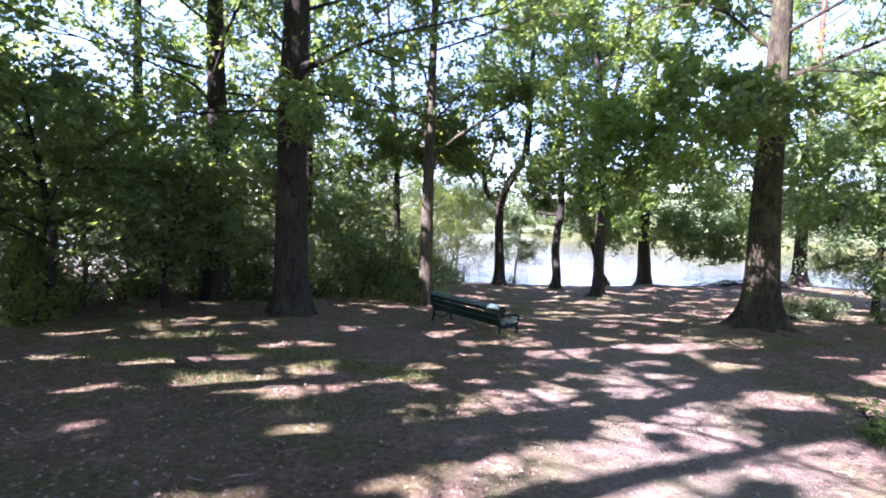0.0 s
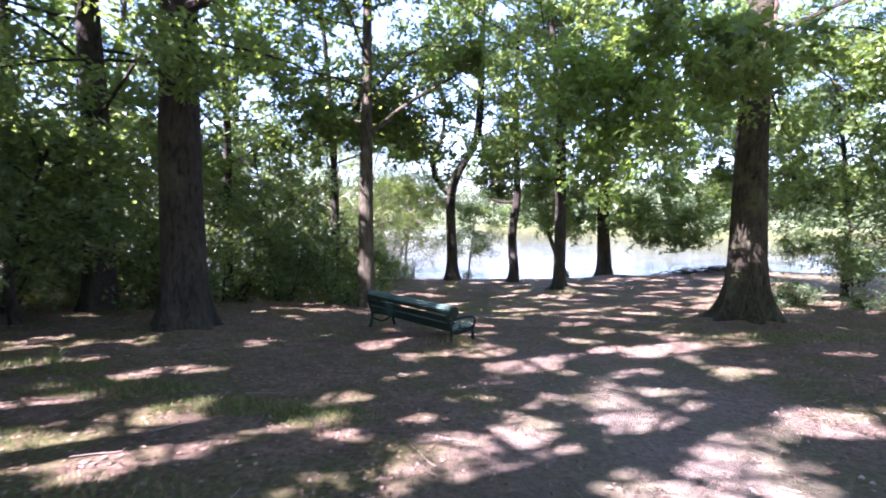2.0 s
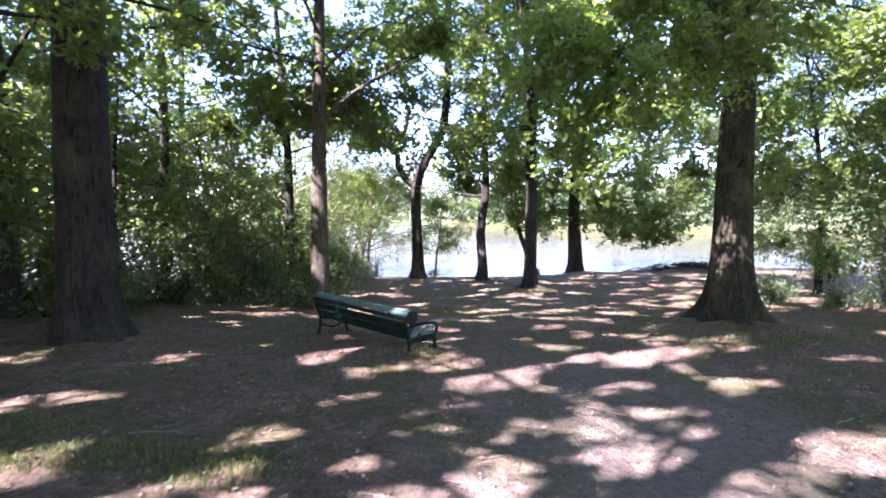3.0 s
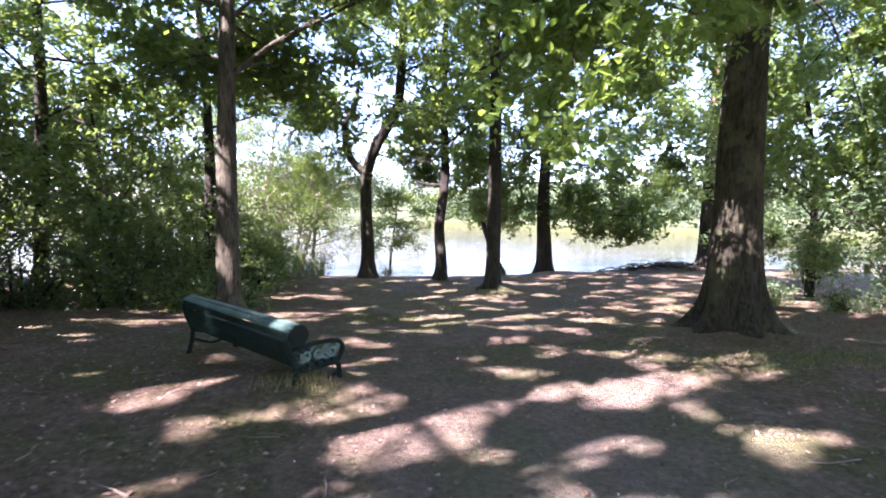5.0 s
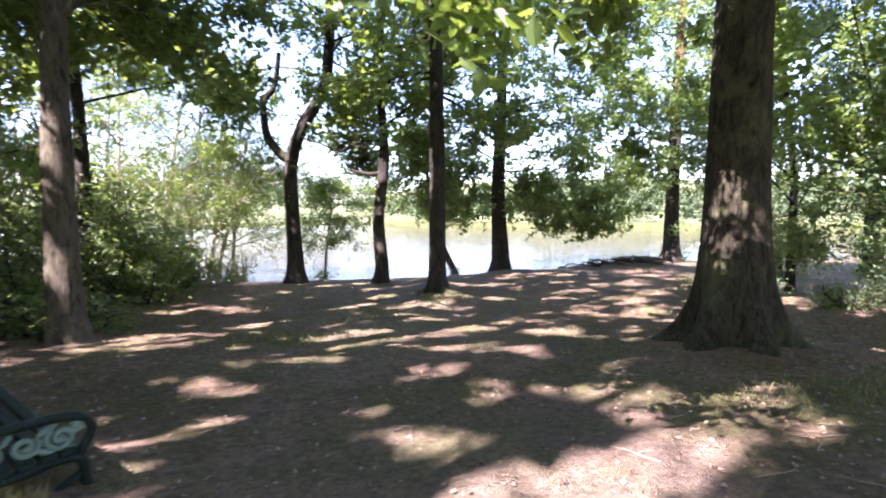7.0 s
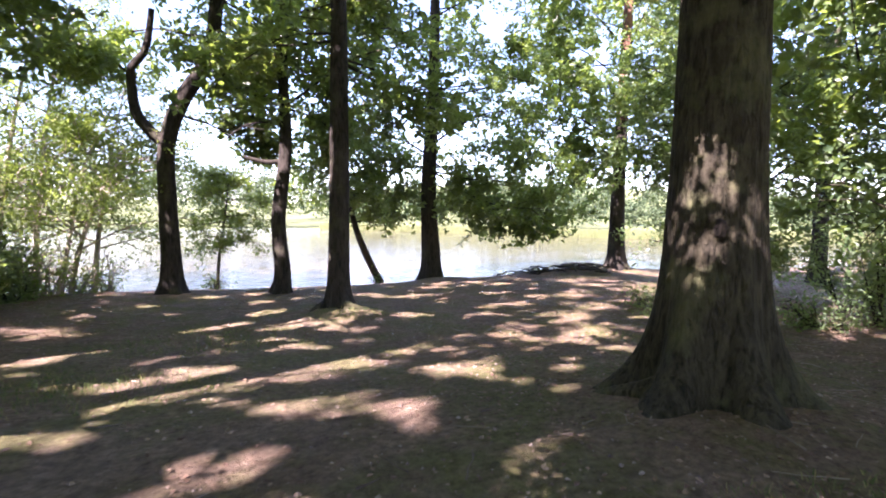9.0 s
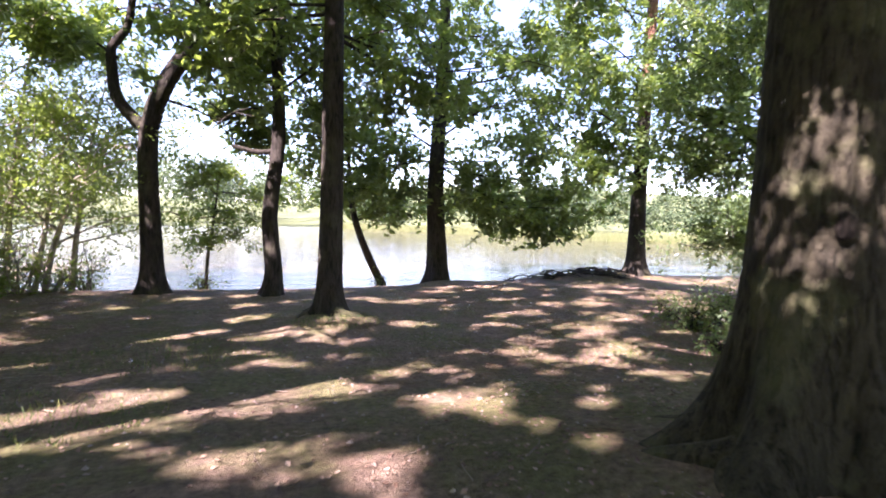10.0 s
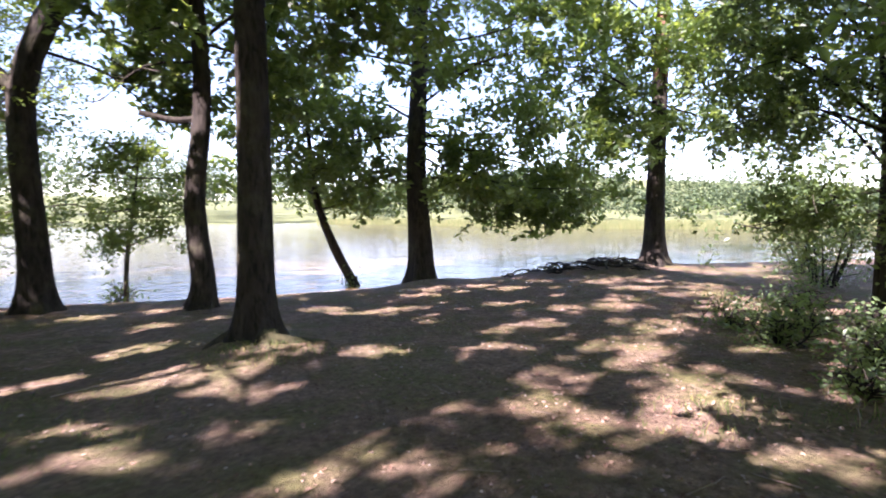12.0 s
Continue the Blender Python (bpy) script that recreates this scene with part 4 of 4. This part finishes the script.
seat.matrix_world = Matrix.Translation((0.15 + 0.16 * 0.785, 9.98 + 0.16 * 0.62, 0.505)) @ turn

# ---- ground cover ----
def ok(x, y):
    return land(x, y) > WATER_Z + 0.03


def litter(n, xr, yr, keep, size, seed, name, label):
    g = np.random.default_rng(seed)
    x, y = g.uniform(*xr, n), g.uniform(*yr, n)
    m = (g.uniform(0, 1, n) < keep(x, y)) & ok(x, y)
    x, y = x[m], y[m]
    P = np.stack([x, y, land(x, y) + 0.006 + g.uniform(0, 0.012, len(x))], 1)
    V, F = leaf_cloud(P, size, g, False, flat=3.2, shape=0.7)
    tagged(build(name, V, F, LITTER), label, "leaf litter", kind="stuff")


def trodden(x, y):
    """How worn the way is: 1 on the path, 0 beside it."""
    c = np.interp(y, [-5, 3, 9, 14, 20], [1.0, 1.8, 3.6, 4.2, 4.0])
    w = np.interp(y, [-5, 9, 14, 20], [2.6, 2.2, 3.5, 4.0])
    return np.exp(-((x - c) / w) ** 2)


litter(110000, (-10, 15), (0.5, 21), lambda x, y: 0.75 - 0.6 * trodden(x, y) + 0.25 * waves(x, y, 2.2, 9), 0.04, 8, "leaf_litter", "scattered dry brown oak leaves on bare earth")


def clods(n, seed):
    g = np.random.default_rng(seed)
    x, y = g.uniform(-7, 13, n), 0.8 + 19 * g.uniform(0, 1, n) ** 1.5
    m = ok(x, y)
    x, y = x[m], y[m]
    r = (0.005 + 0.016 * g.uniform(0, 1, len(x)) ** 4)[:, None]
    P = np.stack([x, y, land(x, y) + r[:, 0] * 0.3], 1)
    o = np.array([(1, 0, 0), (0, 1, 0), (-1, 0, 0), (0, -1, 0), (0, 0, 0.7), (0, 0, -0.7)])
    V = (P[:, None] + r[:, None] * o[None] * g.uniform(0.6, 1.4, (len(x), 6, 3))).reshape(-1, 3)
    F = (np.arange(len(x))[:, None, None] * 6 + np.array([[0, 1, 4], [1, 2, 4], [2, 3, 4], [3, 0, 4], [1, 0, 5], [2, 1, 5], [3, 2, 5], [0, 3, 5]])[None]).reshape(-1, 3)
    tagged(build("soil_crumbs", V, F, CRUMB), "loose crumbs of dry soil and small stones", "soil", kind="stuff")


clods(24000, 41)


def sticks(n, seed):
    g = np.random.default_rng(seed)
    x, y = g.uniform(-9, 14, n), g.uniform(1.0, 20.5, n)
    m = ok(x, y) & (g.uniform(0, 1, n) > 0.5 * trodden(x, y))
    out = []
    for px, py in zip(x[m], y[m]):
        a, L, r = g.uniform(0, 3.14), g.uniform(0.06, 0.38), g.uniform(0.0025, 0.007)
        u = np.linspace(-0.5, 0.5, 4)
        qx, qy = px + np.cos(a) * u * L + g.normal(0, 0.008, 4), py + np.sin(a) * u * L + g.normal(0, 0.008, 4)
        out.append(tube(np.stack([qx, qy, land(qx, qy) + r + 0.004], 1), np.linspace(r, r * 0.5, 4), 4))
    v, f = joined(out)
    tagged(build("fallen_twigs", v, f, TWIG), "small dead twigs strewn over the ground", "twigs", kind="stuff")


sticks(2200, 21)


def blades(name, spots, label, mat, height=(0.07, 0.2), seed=1, width=0.006):
    g = np.random.default_rng(seed)
    V = []
    for x, y, rx, ry, n in spots:
        r, a = np.sqrt(g.uniform(0, 1, n)), g.uniform(0, 6.28, n)
        px, py = x + rx * r * np.cos(a), y + ry * r * np.sin(a)
        h = g.uniform(*height, n) * (1.15 - 0.6 * r)
        P = np.stack([px, py, land(px, py) - 0.005], 1)
        d = np.stack([g.normal(0, 0.5, n), g.normal(0, 0.5, n), np.ones(n)], 1)
        top = P + unit(d) * h[:, None]
        mid = (P + top) / 2 + np.array([0, 0, 1]) * (h * 0.1)[:, None]
        s = np.stack([np.cos(a * 7), np.sin(a * 7), a * 0], 1) * width * 0.5
        V.append(np.stack([P - s, P + s, mid + s * 0.8, mid - s * 0.8, top + s * 0.15, top - s * 0.15], 1).reshape(-1, 3))
    V = np.concatenate(V)
    i = np.arange(len(V) // 6)[:, None] * 6
    F = np.concatenate([i + np.array([[0, 1, 2, 3]]), i + np.array([[3, 2, 4, 5]])])
    return tagged(build(name, V, F, mat), label, "grass", kind="stuff")


blades("grass", [(-3.2, 6.9, 0.8, 0.35, 1870), (-1.9, 6.2, 0.9, 0.3, 2040), (-0.7, 5.75, 0.7, 0.25, 1530), (0.15, 5.5, 0.5, 0.25, 850), (-3.5, 5.7, 0.7, 0.3, 1360), (-2.3, 5.0, 0.7, 0.3, 1190), (-0.9, 4.2, 0.6, 0.3, 765), (-4.6, 7.6, 0.8, 0.5, 1190),
                 (6.3, 8.9, 0.9, 0.45, 714), (7.3, 8.7, 0.8, 0.4, 646), (5.5, 15.9, 0.7, 0.4, 850), (2.6, 12.6, 1.3, 0.8, 1530), (3.6, 14.6, 1.4, 0.9, 1190), (8.3, 13.2, 0.7, 0.4, 300), (8.0, 9.0, 0.8, 0.4, 476), (9.3, 12.8, 0.5, 0.3, 250)],
       "thin sunlit grass growing in patches on the forest floor", GRASS, (0.03, 0.11), 31)
blades("grass_tuft", [(1.56, 8.42, 0.22, 0.14, 170), (1.35, 8.38, 0.3, 0.12, 90)], "dry yellow grass tuft at the foot of the bench", DRY_GRASS, (0.04, 0.17), 32)
blades("grass_tuft", [(-3.0, 7.0, 0.1, 0.1, 90)], "green grass tuft on the forest floor", GRASS, (0.1, 0.28), 33)

# bleached fallen branch in the grass
lg = new("fallen_branch")
tagged(lg, "short bleached fallen branch lying in the grass", "branch")
q = curve([(-2.75, 5.5, float(land(-2.75, 5.5)) + 0.05), (-2.55, 5.42, float(land(-2.55, 5.42)) + 0.06), (-2.3, 5.25, float(land(-2.3, 5.25)) + 0.03)], 10)
v, f = tube(q, [0.045, 0.04, 0.034, 0.03, 0.03, 0.028, 0.026, 0.024, 0.02, 0.012], 8)
build("wood", v, f, PALE_BARK, lg, smooth_on=True)

# brushwood pile along the bank, its sticks built as root parts
pile = tagged(new("brushwood_pile"), "low pile of bare brushwood sticks on the lake bank", "roots")
gr = np.random.default_rng(9)
for k in range(70):
    x, y, a = 13.3 + gr.normal(0, 1.0), 21.55 + gr.normal(0, 0.3), gr.normal(0.0, 0.9)
    u = np.linspace(-0.5, 0.5, 9)
    L, r = gr.uniform(0.3, 1.0), gr.uniform(0.01, 0.035)
    qx, qy = x + np.cos(a) * u * L, y + np.sin(a) * u * L + 0.03 * np.sin(u * 9 + k)
    qz = land(qx, qy) + r * 0.4 + gr.uniform(0.0, 0.16) + gr.normal(0, 0.12) * u * L + 0.015 * np.sin(u * 14 + k)
    v, f = tube(np.stack([qx, qy, qz], 1), r * (1 - 0.5 * np.abs(u)), 6)
    build("root", v, f, DARK_BARK, pile, smooth_on=True)

# ---- the far shore and the woods all round ----
def far_wood(name, spots, label, size, per, mat, seed):
    """spots: rows of x, y, crown half-width, height."""
    g = np.random.default_rng(seed)
    s = np.asarray(spots)
    i = np.repeat(np.arange(len(s)), per)
    d = unit(g.normal(0, 1, (len(i), 3)))
    d[:, 2] = np.abs(d[:, 2]) * 1.1 - 0.25
    lump = 0.7 + 0.3 * np.sin(d[:, 0] * 5 + i * 1.7) * np.cos(d[:, 1] * 6 + i)
    r = s[i, 2] * lump * g.uniform(0.75, 1.05, len(i))
    z0 = land(s[i, 0], s[i, 1])
    P = np.stack([s[i, 0] + d[:, 0] * r, s[i, 1] + d[:, 1] * r, z0 + s[i, 3] * np.clip(0.34 + 0.62 * d[:, 2] * lump, 0.01, 1.0)], 1)
    V, F = leaf_cloud(P, size, g, False, flat=0.9, shape=0.75)
    return tagged(build(name, V, F, mat), label, "woods", kind="stuff")


gf = np.random.default_rng(15)
spots = []
for k in range(620):
    x = gf.uniform(-140, 150)
    base = np.interp(x, [-150, -40, 10, 25, 40, 60, 120], [44, 50, 100, 84, 62, 50, 40])
    reedy = np.interp(x, [0, 14, 24, 45, 150], [0.6, 0.8, 2.5, 6, 6])
    d = reedy + gf.uniform(0, 1) ** 1.5 * 70
    h = gf.uniform(4, 8) + (gf.uniform(3, 9) if x < 18 else 0) + 0.05 * d
    spots.append((x, base + d, gf.uniform(2.0, 4.2), h))
far_wood("far_woods", spots, "sunlit pale green woods on the far lake shore", 0.5, 200, FAR_LEAF, 16)
# mostly out of view: woods added behind and beside to dim the sky
spots = [(x, y, gf.uniform(2.5, 4), gf.uniform(8, 14)) for x, y in [(gf.uniform(-45, -16), gf.uniform(-30, 24)) for k in range(75)] + [(gf.uniform(-30, 40), gf.uniform(-40, -12)) for k in range(60)] + [(gf.uniform(23, 50), gf.uniform(-25, 19)) for k in range(45)]]
far_wood("surrounding_woods", spots, "dense dark green woods round the clearing, mostly added unseen to dim skylight", 0.5, 320, OAK_LEAF, 17)

x = gf.uniform(14, 120, 26000)
y = np.interp(x, [-150, -40, 10, 25, 40, 60, 120], [44, 50, 100, 84, 62, 50, 40]) - 1.5 + gf.uniform(0, 1, len(x)) ** 1.3 * np.interp(x, [8, 25, 45, 120], [2, 4, 8, 8])
P = np.stack([x, y, land(x, y) - 0.1], 1)
top = P + np.stack([gf.normal(0, 0.12, len(x)), gf.normal(0, 0.12, len(x)), gf.uniform(0.5, 1.1, len(x))], 1)
s = np.stack([np.full(len(x), 0.05), np.zeros(len(x)), np.zeros(len(x))], 1)
V = np.stack([P - s, P + s, top + s * 0.3, top - s * 0.3], 1).reshape(-1, 3)
tagged(build("reeds", V, np.arange(len(V)).reshape(-1, 4), REED), "pale yellow-green reed bed along the far shore", "reeds", kind="stuff")
